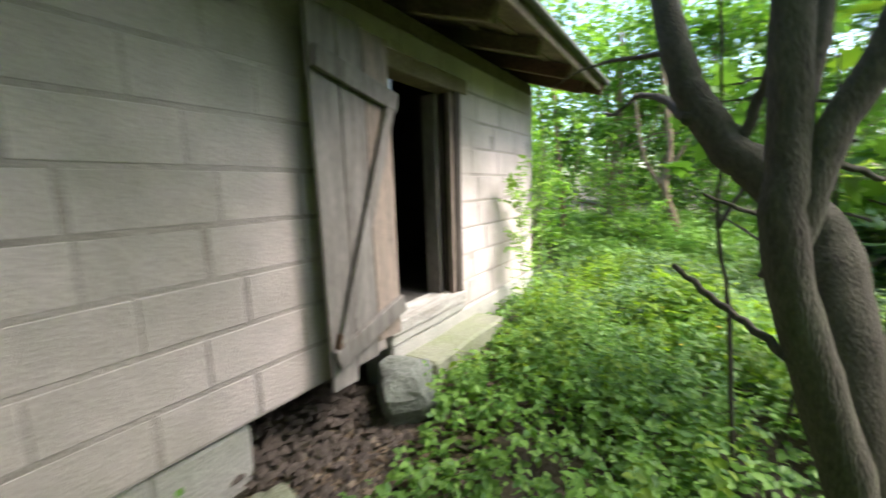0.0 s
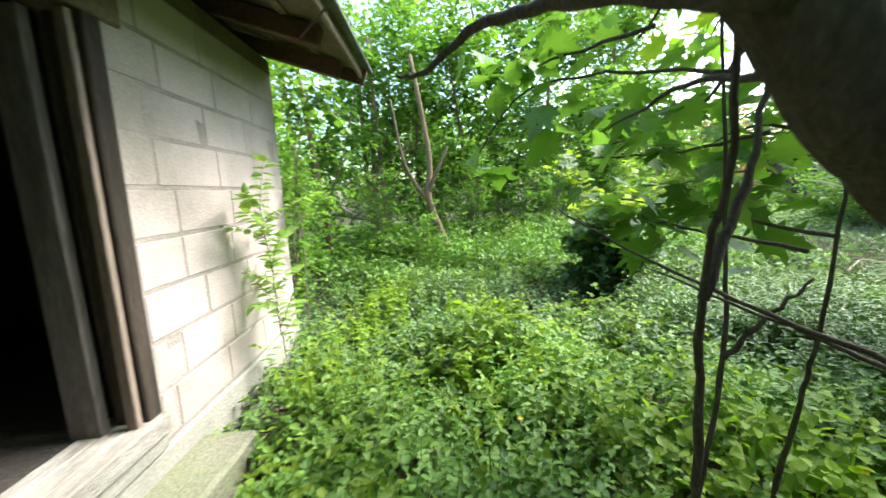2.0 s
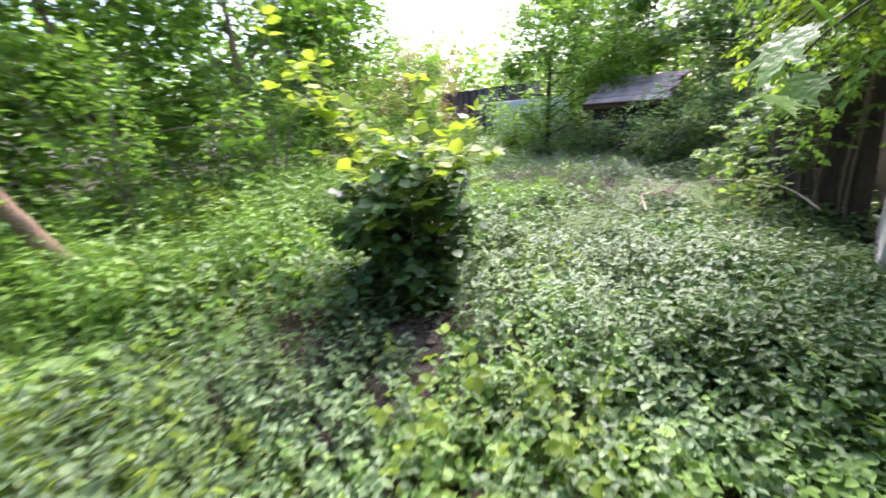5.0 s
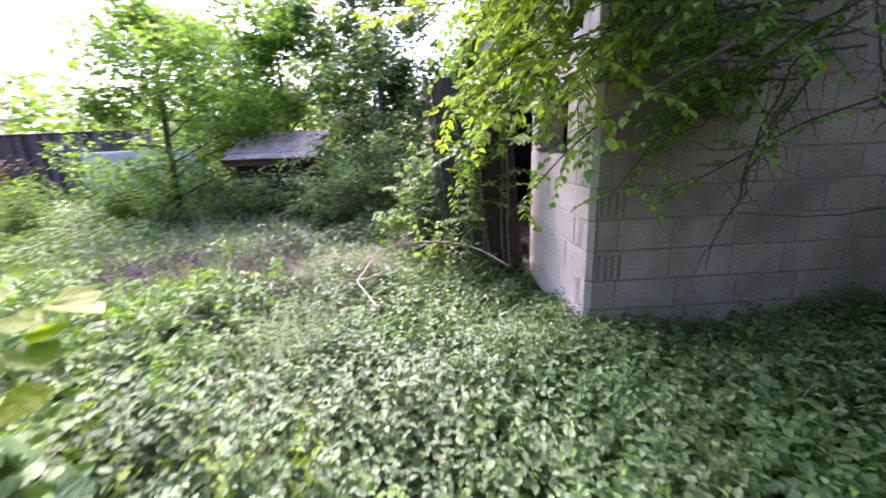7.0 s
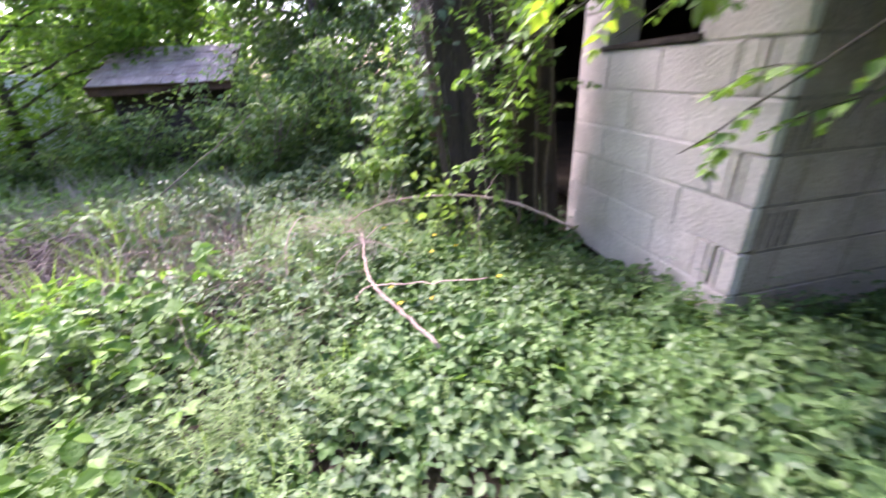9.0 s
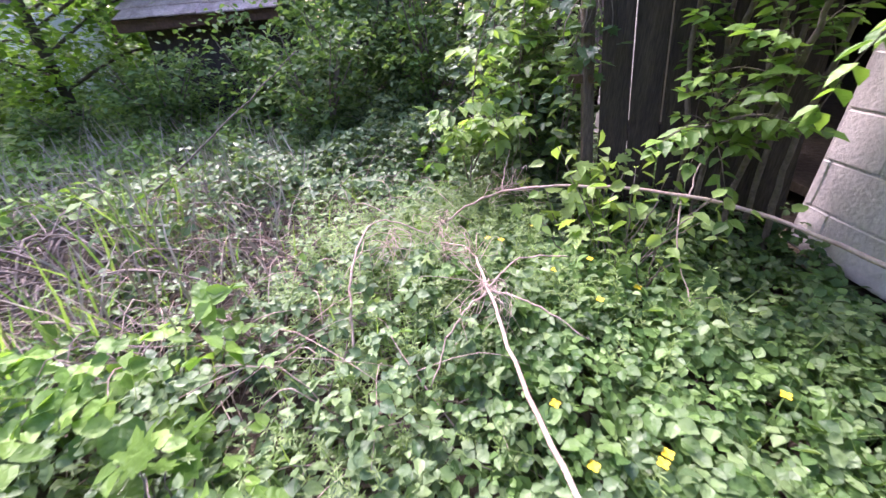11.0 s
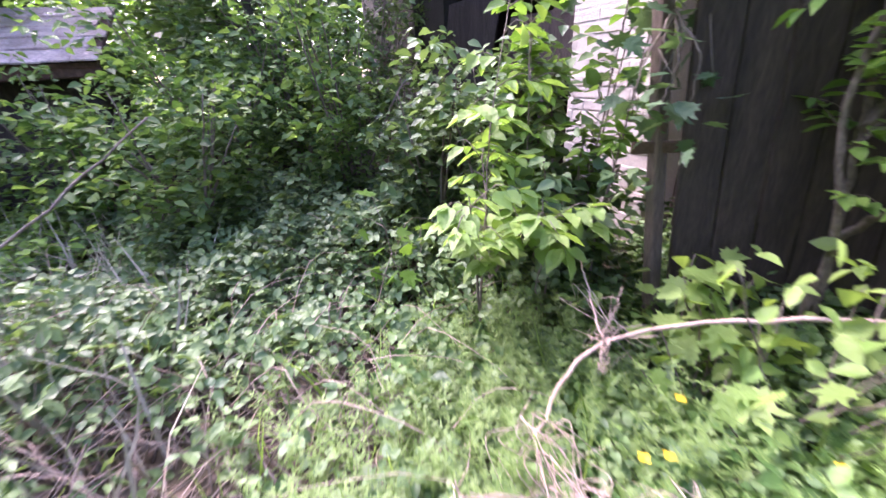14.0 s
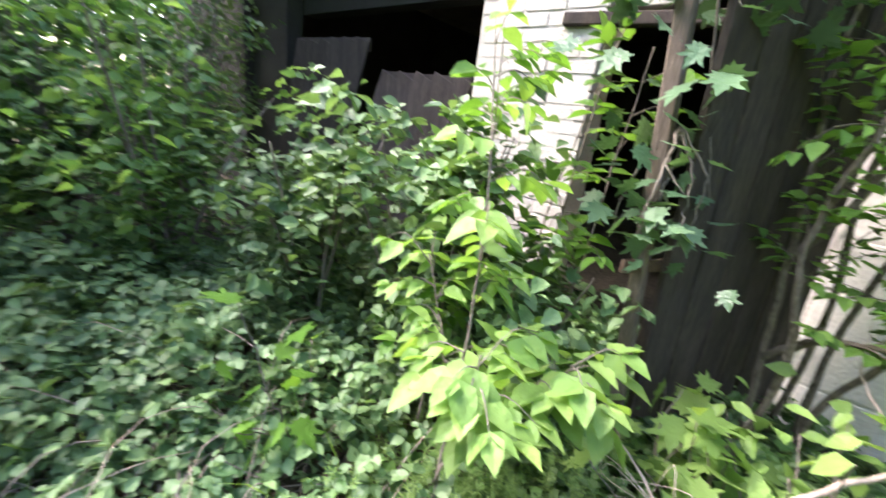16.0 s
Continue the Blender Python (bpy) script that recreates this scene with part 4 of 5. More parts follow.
woods = [
    (-3.4, 8.0, 5.5, 2.0, L_WOOD, 6000), (-1.8, 10.6, 6.0, 2.3, L_WOOD, 7000), (0.6, 11.8, 6.0, 2.3, L_WOOD, 7000), (2.8, 12.4, 7.5, 2.4, L_WOOD, 8000), (4.8, 13.4, 8.0, 2.4, L_WOOD, 9000), (-4.8, 10.5, 7, 2.6, L_DARK, 6000),
    (2.0, 15.5, 9, 3.2, L_WOOD, 8000), (-2.0, 14.5, 9, 3.2, L_WOOD, 8000), (6.2, 17.0, 9.5, 3.0, L_WOOD, 8000), (8.6, 20.5, 6.0, 2.7, L_WOOD, 6000), (13.0, 27.0, 6.0, 3.0, L_AUTUMN, 5000), (18.5, 28.0, 6.5, 3.2, L_AUTUMN, 5000), (9.5, 28.0, 6.5, 3.0, L_WOOD, 5000),
    # the trees at x 14.5 and 11.2 take dark leaves in place of shade
    (10.7, 10.7, 5.4, 2.5, L_WOOD, 15000), (14.2, 10.6, 6.5, 2.4, L_WOOD, 7000), (16.8, 13.2, 7.0, 2.8, L_WOOD, 6000), (13.2, 8.8, 6.0, 2.0, L_WOOD, 8000), (14.5, 6.2, 7.0, 2.6, L_HAZEL_SHADE, 7500), (11.2, 5.9, 6.2, 1.9, L_HAZEL_SHADE, 8500), (17.5, 9.5, 6.5, 2.6, L_WOOD, 6000), (22.0, 14.0, 6, 2.6, L_WOOD, 5000),
    # the tree at (1.9, -2.0) is unseen, added to shade the shed wall
    (1.9, -2.0, 5.0, 2.2, L_WOOD, 9000), (8.4, 14.4, 3.8, 1.9, L_WOOD, 6000), (11.4, 17.6, 4.4, 2.2, L_AUTUMN, 6000), (14.6, 20.0, 4.6, 2.4, L_AUTUMN, 6000), (2.4, -3.0, 6.5, 2.6, L_WOOD, 6000), (0.4, -5.0, 6.5, 2.6, L_WOOD, 5000), (4.5, -6.0, 7, 3.0, L_DARK, 4000), (-7.5, 1.0, 7, 2.8, L_WOOD, 3000), (-8.0, 9.5, 8, 3.0, L_WOOD, 5000), (-7.0, -4.0, 7, 2.8, L_WOOD, 2500), (-1.6, -6.0, 7, 2.8, L_WOOD, 4000),
]
for i, (x, y, h, s, mat, n) in enumerate(woods):
    wood_tree((x, y), h, s, mat, n, 0.13 if h < 6 else 0.17, M_BARK_TAN if y > 8 and x < 6 else M_BARK, "leafy green tree at the edge of the yard" if mat != L_AUTUMN else "distant tree with reddish young leaves", 0.05 if h < 5.5 else 0.26 if x == 10.7 else 0.12, 20 + i, 0.06 if h < 5 else 0.09)


def far_wood():
    """The belt of woodland that closes the view all round."""
    r = np.random.default_rng(99)
    pts = []
    for k in range(1150):
        a = r.uniform(0, 2 * np.pi)
        d = r.uniform(24, 36)
        c = np.array([4 + math.cos(a) * d, 6 + math.sin(a) * d, 0])
        low = 5.2 if -0.2 < a < 1.25 else 8.0
        c[2] = r.uniform(0.2, 1) ** 1.2 * low
        q = r.normal(size=(60, 3)) * (1.3, 1.3, 0.9)
        pts.append(c + q)
    pts = np.concatenate(pts)
    pts = pts[pts[:, 2] > 0]
    al, no = around(len(pts), 0.8, r)
    put("far_wood", leaf_mesh("far_wood", DIAMOND, pts, al, no, r.uniform(0.3, 0.7, len(pts)), L_WOOD), None, None, "distant belt of green woodland", "woodland", kind="stuff")


far_wood()


def shrub(name, place, height, radius, mat, leaves, size, label, seed, shape=OVATE, bark=M_TWIG, category="shrub", stems=9, base=0.05):
    r = np.random.default_rng(seed)
    x, y = place
    z = float(ground_z(x, y))
    limbs, centres, radii = [], [], []
    for i in range(stems):
        a = r.uniform(0, 2 * np.pi)
        reach = radius * r.uniform(0.2, 0.95)
        top = np.array([x + math.cos(a) * reach, y + math.sin(a) * reach, z + height * r.uniform(0.6, 1.0)])
        mid = np.array([x + math.cos(a) * reach * 0.5, y + math.sin(a) * reach * 0.5, z + height * 0.45])
        limbs.append(([(x + r.normal(0, 0.05), y + r.normal(0, 0.05), z - 0.05), mid, top], 0.016, 0.004))
        for k in np.linspace(0.15, 1, 7):
            p = np.array([x, y, z + base]) * (1 - k) + top * k
            centres.append(p + r.normal(0, radius * 0.22, 3) * (1, 1, 0.5))
            radii.append(radius * r.uniform(0.18, 0.42))
    pts = clumps(centres, radii, max(4, leaves // len(centres)), r)
    pts = pts[pts[:, 2] > z + 0.03]
    ob = tree(name, limbs, bark, pts, label, category, shape, size, mat, 5, "foliage")
    return ob


# the round bush in the middle of the yard, pale young growth on top
shrub("yard_bush", (1.86, 6.32), 1.2, 0.56, L_HAZEL_SHADE, 3400, 0.09, "dense dark bush with hazel-like leaves", 41, ROUND)
lines = [[(1.9, 6.3, 0.6), (1.95, 6.3, 1.2), (2.05, 6.2, 1.8)], [(1.85, 6.3, 0.6), (1.65, 6.4, 1.2), (1.4, 6.55, 1.8)], [(1.9, 6.25, 0.6), (2.15, 6.05, 1.0), (2.35, 5.9, 1.4)], [(1.85, 6.3, 0.7), (1.75, 6.6, 1.3), (1.55, 6.9, 2.0)], [(1.9, 6.3, 0.6), (2.1, 6.35, 1.1), (2.3, 6.4, 1.5)], [(1.85, 6.3, 0.7), (1.5, 6.5, 1.4), (1.15, 6.7, 2.1)]] + [[(1.86, 6.3, 0.35), (1.86 + 0.22 * math.cos(a), 6.3 + 0.22 * math.sin(a), 0.8), (1.86 + 0.42 * math.cos(a), 6.3 + 0.42 * math.sin(a), 1.25 + 0.1 * math.sin(3 * a))] for a in (0.4, 2.0, 3.3, 4.4, 5.4)]
leafy_pieces("lime_sapling", lines, M_TWIG, L_YELLOW, ROUND, 0.105, "yellow-green young shoots rising out of the dark bush", "sapling", 9, twigs=6, reach=0.27, gap=0.07, droop=0.3, start=0.4)

# shrubs in front of the barn and along the yard's far side
for i, (x, y, h, rad, mat, n) in enumerate((
        (8.9, 5.4, 1.9, 0.75, L_DARK, 2600), (9.6, 6.4, 1.9, 0.9, L_DARK, 2800), (8.6, 6.7, 1.3, 0.7, L_DARK, 1800), (9.6, 7.5, 1.35, 0.7, L_DARK, 2400), (9.5, 8.8, 1.2, 0.8, L_DARK, 2600), (9.8, 10.2, 0.6, 0.6, L_DARK, 1300),
        (8.0, 5.0, 1.25, 0.6, L_NEAR, 2600), (10.5, 4.9, 2.6, 0.9, L_HAZEL_SHADE, 2600), (10.3, 5.7, 3.1, 0.9, L_HAZEL_SHADE, 3800), (7.3, 4.85, 1.3, 0.5, L_NEAR, 2400), (6.85, 4.8, 0.9, 0.35, L_NEAR, 1100), (1.2, 9.4, 0.9, 0.6, L_BRIGHT, 1200), (-0.9, 8.2, 1.2, 0.7, L_WOOD, 1600), (11.6, 10.3, 1.2, 0.7, L_DARK, 1800), (9.6, 13.4, 1.2, 0.9, L_WOOD, 2200), (12.0, 4.2, 3.2, 1.0, L_HAZEL_SHADE, 3000), (0.3, 10.0, 2.6, 0.9, L_WOOD, 2600), (2.4, 10.6, 2.6, 0.9, L_WOOD, 2600), (-1.5, 9.2, 2.4, 0.8, L_WOOD, 2200), (-0.6, 10.4, 1.6, 1.0, L_WOOD, 2000), (1.6, 11.0, 1.8, 1.1, L_WOOD, 2200), (3.6, 11.6, 1.6, 1.0, L_WOOD, 2000),
        (-2.6, 7.4, 2.2, 0.7, L_WOOD, 1700), (-2.2, 5.9, 2.4, 0.5, L_WOOD, 1300), (6.6, 13.0, 1.5, 1.0, L_WOOD, 1700), (3.0, 1.6, 1.6, 0.8, L_DARK, 1500), (5.0, 12.4, 1.5, 0.9, L_WOOD, 1500))):
    shrub("shrub", (x, y), h, rad, mat, n, 0.075, "dense dark-green shrub by the barn" if mat in (L_DARK, L_HAZEL_SHADE) else "leafy green shrub at the yard's edge", 60 + i, category="shrub", stems=11)

# the young box elder before the open door
lines = [[(6.7, 5.38, 0.0), (6.68, 5.36, 0.5), (6.72, 5.3, 0.95), (6.95, 5.05, 1.5)], [(6.7, 5.38, 0.1), (6.6, 5.45, 0.45), (6.55, 5.5, 0.7)], [(6.68, 5.36, 0.3), (6.85, 5.25, 0.55), (6.98, 5.2, 0.75)], [(6.68, 5.36, 0.25), (6.5, 5.3, 0.5), (6.42, 5.2, 0.62)], [(6.95, 5.2, 0.0), (7.0, 5.05, 0.6), (7.15, 4.85, 1.05)], [(7.2, 4.9, 0.0), (7.2, 4.8, 0.7), (7.3, 4.7, 1.2)]]
leafy_pieces("young_box_elder", lines[:4], M_TWIG, L_LIME, OVATE, 0.092, "pale green young box elder with drooping leaflets", "shrub", 19, twigs=12, reach=0.2, gap=0.06, droop=0.7, start=0.35)
leafy_pieces("young_box_elder", lines[4:] + [[(6.85, 5.1, 0.0), (6.9, 5.0, 0.8), (6.98, 4.95, 1.5)]], M_TWIG, L_MAPLE, OVATE, 0.09, "green young box elder shoots behind the pale one", "shrub", 20, twigs=17, reach=0.25, gap=0.055, droop=0.5, start=0.3)

# overhanging boughs before the stable wall
r_ = np.random.default_rng(31)
lines = []
for i in range(46):
    s = np.array([r_.uniform(3.0, 4.1), r_.uniform(2.3, 3.8), r_.uniform(1.75, 3.2)])
    e = s + np.array([r_.uniform(0.0, 1.1), r_.uniform(0.3, 1.1), r_.uniform(-0.9, 0.0)])
    if e[0] > BX - 0.15 and e[1] < BY + 0.15:
        e[0] = BX - 0.2
    lines.append([tuple(s), tuple((s + e) / 2 + np.array([0, 0, 0.12])), tuple(e)])
off_wall = lambda p: ~((p[:, 0] > BX - 0.05) & (p[:, 1] < BY + 0.05))
leafy("overhanging_bough", lines, M_BARK, L_GROUND, OVATE, 0.062, "leafy boughs hanging before the shaded stable wall", "branch", 131, 0.009, 0.003, off_wall, twigs=8, reach=0.34, gap=0.04, droop=0.35)
# elder: crooked grey-brown stems before the open door, leaf sprays on their upper ends
stems = [
    [(5.92, 4.27, -0.15), (5.99, 4.26, 0.45), (6.03, 4.27, 0.85), (6.08, 4.28, 1.25), (6.12, 4.32, 1.6), (6.05, 4.4, 2.3)],
    [(6.03, 4.27, 0.85), (5.93, 4.30, 1.1), (5.88, 4.33, 1.4), (5.92, 4.4, 1.9), (5.80, 4.5, 2.4)],
    [(5.80, 4.22, -0.15), (5.78, 4.24, 0.3), (5.70, 4.30, 0.62), (5.72, 4.33, 1.0), (5.60, 4.42, 1.5), (5.62, 4.5, 2.1)],
    [(5.98, 4.36, -0.15), (5.94, 4.42, 0.5), (6.02, 4.46, 0.95), (5.96, 4.52, 1.5), (6.05, 4.6, 2.0)],
    [(5.70, 4.30, 0.62), (5.58, 4.36, 0.8), (5.45, 4.45, 1.1), (5.38, 4.5, 1.5)],
    [(5.99, 4.26, 0.45), (5.88, 4.34, 0.6), (5.76, 4.46, 0.68), (5.62, 4.6, 0.72)],
    [(5.74, 3.98, -0.12), (5.78, 4.02, 0.5), (5.72, 4.03, 1.1), (5.76, 4.06, 1.7), (5.68, 4.1, 2.4)],
    [(5.86, 4.02, -0.12), (5.84, 4.08, 0.6), (5.90, 4.06, 1.2), (5.84, 4.1, 1.9), (5.9, 4.15, 2.4)],
]
leafy("elder_bush", stems, M_ELDER, L_GROUND, OVATE, 0.068, "elder with crooked bare stems and bright leaf sprays", "shrub", 132, 0.017, 0.006, None, twigs=15, reach=0.34, gap=0.05, droop=0.4, start=0.38)
lines = []
for i in range(14):
    s = np.array([r_.uniform(4.35, 5.5), r_.uniform(3.95, 4.4), r_.uniform(1.55, 2.7)])
    e = s + np.array([r_.uniform(-0.3, 0.6), r_.uniform(0.0, 0.5), r_.uniform(-0.6, 0.2)])
    lines.append([tuple(s), tuple((s + e) / 2 + np.array([0, 0, 0.1])), tuple(e)])
leafy("overhanging_bough", lines, M_BARK, L_GROUND, OVATE, 0.068, "bright boughs hanging before the white stable front", "branch", 133, 0.007, 0.003, None, twigs=6, reach=0.28, gap=0.05, droop=0.4)
lines = []
for i in range(26):
    s = np.array([r_.uniform(3.1, 4.3), r_.uniform(3.3, 4.3), r_.uniform(1.95, 2.8)])
    e = s + np.array([r_.uniform(-0.3, 0.5), r_.uniform(0.2, 1.0), r_.uniform(-0.55, 0.0)])
    lines.append([tuple(s), tuple((s + e) / 2 + np.array([0, 0, 0.1])), tuple(e)])
leafy("overhanging_bough", lines, M_BARK, L_BRIGHT, OVATE, 0.066, "bright leafy boughs reaching out from the stable corner", "branch", 134, 0.007, 0.002, off_wall, twigs=9, reach=0.32, gap=0.042, droop=0.35)
# bare dark twigs in front of the shaded side wall
limbs = []
for i in range(24):
    p = [np.array([r_.uniform(3.75, 4.08), r_.uniform(0.6, 3.0), r_.uniform(1.7, 3.0)])]
    d = np.array([0, r_.uniform(-0.5, 0.9), r_.uniform(-0.9, -0.1)])
    for k in range(7):
        d = d * 0.8 + r_.normal(0, 0.45, 3) * (0.25, 1, 1) + (0, 0.05, -0.08)
        p.append(p[-1] + d / (np.linalg.norm(d) + 0.3) * 0.2)
    p = [np.minimum(q, (BX - 0.07, 9, 9)) for q in p if q[2] > 0.5]
    if len(p) < 4:
        continue
    limbs.append((p, r_.uniform(0.006, 0.012), 0.003))
    for q in p[1:-1]:
        for _ in range(2):
            e = q + r_.normal(0, 0.16, 3) * (0.3, 1, 1) + (0, 0.02, -0.06)
            limbs.append(([q, (q + e) / 2 + r_.normal(0, 0.025, 3) * (0.3, 1, 1), np.minimum(e, (BX - 0.06, 9, 9))], 0.0035, 0.0015))
limbs.append(([(3.9, 1.0, 1.1), (3.95, 1.7, 0.98), (4.0, 2.2, 0.92), (4.0, 2.8, 0.98)], 0.010, 0.003))
tree("bare_twigs", limbs, M_BARK, None, "tangle of bare dark twigs before the stable side wall", "branch", split=True)
# canopy added high over the stable corner to shade wall and ground
centres = [(r_.uniform(1.6, 5.4), r_.uniform(-1.5, 4.4), r_.uniform(3.1, 4.8)) for _ in range(26)]
tree("shading_tree", [([(3.3, 0.6, -0.15), (3.2, 0.8, 1.5), (3.3, 1.4, 3.0), (3.5, 2.2, 4.2)], 0.1, 0.03), ([(3.2, 0.9, 1.9), (2.7, 2.2, 2.8), (2.4, 3.4, 3.3)], 0.05, 0.015), ([(3.25, 1.1, 2.4), (3.8, 2.6, 2.9), (4.6, 3.9, 3.3)], 0.05, 0.015)], M_BARK, clumps(centres, [0.35] * 26, 45, r_), "tall leafy maple added over the stable corner for shade", "tree", OVATE, 0.12, L_BRIGHT, 8)


# ---- low growth ----
def keep_out(x, y):
    inside_a = (x < AX + 0.03) & (x > -5.1) & (y > A0) & (y < A1 + 0.02)
    inside_b = (x > BX - 0.02) & (y < BY + 0.03) & (y > -3)
    step = (x > -1.95) & (x < -1.46) & (y > 1.75) & (y < 3.45)
    pit = (x > -1.8) & (x < -1.25) & (y > 0.7) & (y < 1.8)
    path = ((x - 5.9) ** 2 + (y - 8.1) ** 2) < 0.5
    return ~(inside_a | inside_b | step | pit | path)


def carpet(name, n, area, mat, shape, size, height, label, seed, per=9, density=None, spread=0.11):
    """Low plants: each a few leaves round a stem, leaf on leaf up to the given height."""
    r = np.random.default_rng(seed)
    x0, x1, y0, y1 = area
    x, y = r.uniform(x0, x1, n), r.uniform(y0, y1, n)
    ok = keep_out(x, y)
    if density is not None:
        ok &= r.uniform(0, 1, n) < density(x, y)
    x, y = x[ok], y[ok]
    hum = 0.55 + 0.45 * np.sin(1.9 * x + 0.8 * np.sin(2.3 * y)) * np.sin(1.7 * y + 0.5 * x)
    h = height * (0.55 + 0.6 * hum) * r.uniform(0.6, 1.25, len(x))
    px, py, ph = (np.repeat(a, per) for a in (x, y, h))
    k = len(px)
    lift = np.tile(np.linspace(0.15, 1, per), len(x)) * ph
    ang = r.uniform(0, 2 * np.pi, k)
    off = spread * r.uniform(0.1, 1.0, k)
    places = np.stack([px + np.cos(ang) * off, py + np.sin(ang) * off, ground_z(px, py) + lift], 1)
    along = np.stack([np.cos(ang), np.sin(ang), r.normal(-0.1, 0.35, k)], 1)
    normal = np.stack([r.normal(0, 0.4, k), r.normal(0, 0.4, k), np.ones(k)], 1)
    me = leaf_mesh(name, shape, places, along, normal, size * r.uniform(0.6, 1.35, k), mat)
    return put(name, me, None, None, label, "undergrowth", kind="stuff")


def patches(fx, fy, phase, cut=0.0):
    """A patchy density for one kind of plant."""
    return lambda x, y: np.clip(0.5 + 0.9 * np.sin(fx * x + phase + 0.9 * np.sin(fy * y)) * np.sin(fy * y - phase + 0.7 * np.sin(fx * x)) - cut, 0.08, 1)


NEAR_A, YARD, NEAR_B = (-2.3, 2.8, -1.4, 5.6), (-2.5, 5.4, 3.9, 9.9), (1.8, 9.4, 3.3, 9.1)
mound = lambda x, y: 1 - 0.62 * np.exp(-(((x - 6.5) / 1.3) ** 2 + ((y - 6.9) / 1.2) ** 2))


def hummocks(x, y):
    """0 to 1: where the growth stands high."""
    h = np.sin(2.1 * x + 1.3 * np.sin(1.7 * y)) * np.sin(1.9 * y + 0.9 * np.sin(1.4 * x)) + 0.6 * np.sin(5.3 * x + 2.0 * np.sin(3.1 * y)) * np.sin(4.7 * y)
    return np.clip(0.5 + 0.35 * h, 0, 1)


def spots(n, area, r, density=None):
    x, y = r.uniform(area[0], area[1], n), r.uniform(area[2], area[3], n)
    edge = np.minimum(np.minimum(x - area[0], area[1] - x), np.minimum(y - area[2], area[3] - y))
    ok = keep_out(x, y) & (r.uniform(0, 1, n) < np.clip(edge / 0.6, 0.04, 1))
    if density is not None:
        ok &= r.uniform(0, 1, n) < density(x, y)
    return x[ok], y[ok]


def nettle_bed(name, n, area, mat, size, height, label, seed, density=None, pairs=6):
    """Upright stems with opposite pairs of drooping leaves, small at the tip."""
    r = np.random.default_rng(seed)
    x, y = spots(n, area, r, density)
    k = len(x)
    h = height * (0.35 + 0.9 * hummocks(x, y)) * r.uniform(0.6, 1.3, k)
    lean = r.normal(0, 0.18, (k, 2))
    twist = r.uniform(0, np.pi, k)
    P, A, N, S = [], [], [], []
    for i in range(pairs):
        f = (i + 1) / pairs
        for side in (0, np.pi):
            a = twist + i * np.pi / 2 + side + r.normal(0, 0.25, k)
            P.append(np.stack([x + lean[:, 0] * h * f, y + lean[:, 1] * h * f, ground_z(x, y) + h * f], 1))
            A.append(np.stack([np.cos(a), np.sin(a), r.normal(0.15 - 0.5 * (1 - f), 0.28, k)], 1))
            N.append(np.stack([lean[:, 0] + r.normal(0, 0.25, k), lean[:, 1] + r.normal(0, 0.25, k), np.ones(k)], 1))
            S.append(size * (1.15 - 0.55 * f * f) * r.uniform(0.7, 1.3, k))
    put(name, leaf_mesh(name, OVATE, np.concatenate(P), np.concatenate(A), np.concatenate(N), np.concatenate(S), mat), None, None, label, "undergrowth", kind="stuff")
    up = np.stack([lean[:, 0], lean[:, 1], np.ones(k)], 1)
    a = r.uniform(0, 6.28, k)
    put(name + "_stems", leaf_mesh(name + "_stems", BLADE, np.stack([x, y, ground_z(x, y)], 1), up, np.stack([np.cos(a), np.sin(a), 0 * a], 1), h, mat), None, None, "thin green stems of the undergrowth", "stems", kind="stuff")


def trefoil_bed(name, n, area, mat, size, height, label, seed, density=None, shape=None):
    """Leaves of three leaflets held up on stalks, as brambles and ground elder have."""
    r = np.random.default_rng(seed)
    x, y = spots(n, area, r, density)
    k = len(x)
    z = ground_z(x, y) + height * (0.25 + 0.95 * hummocks(x, y)) * r.uniform(0.25, 1.15, k)
    a0 = r.uniform(0, 2 * np.pi, k)
    tilt = r.normal(0, 0.5, (k, 2))
    s = size * r.uniform(0.55, 1.35, k)
    P, A, N, S = [], [], [], []
    for turn, grow in ((0, 1.1), (1.3, 0.9), (-1.3, 0.9)):
        a = a0 + turn + r.normal(0, 0.12, k)
        al = np.stack([np.cos(a), np.sin(a), -tilt[:, 0] * np.cos(a) - tilt[:, 1] * np.sin(a) + r.normal(-0.12, 0.15, k)], 1)
        P.append(np.stack([x, y, z], 1) + al * 0.006)
        A.append(al)
        N.append(np.stack([tilt[:, 0] + r.normal(0, 0.15, k), tilt[:, 1] + r.normal(0, 0.15, k), np.ones(k)], 1))
        S.append(s * grow)
    put(name, leaf_mesh(name, shape or ROUND_OVATE, np.concatenate(P), np.concatenate(A), np.concatenate(N), np.concatenate(S), mat), None, None, label, "undergrowth", kind="stuff")


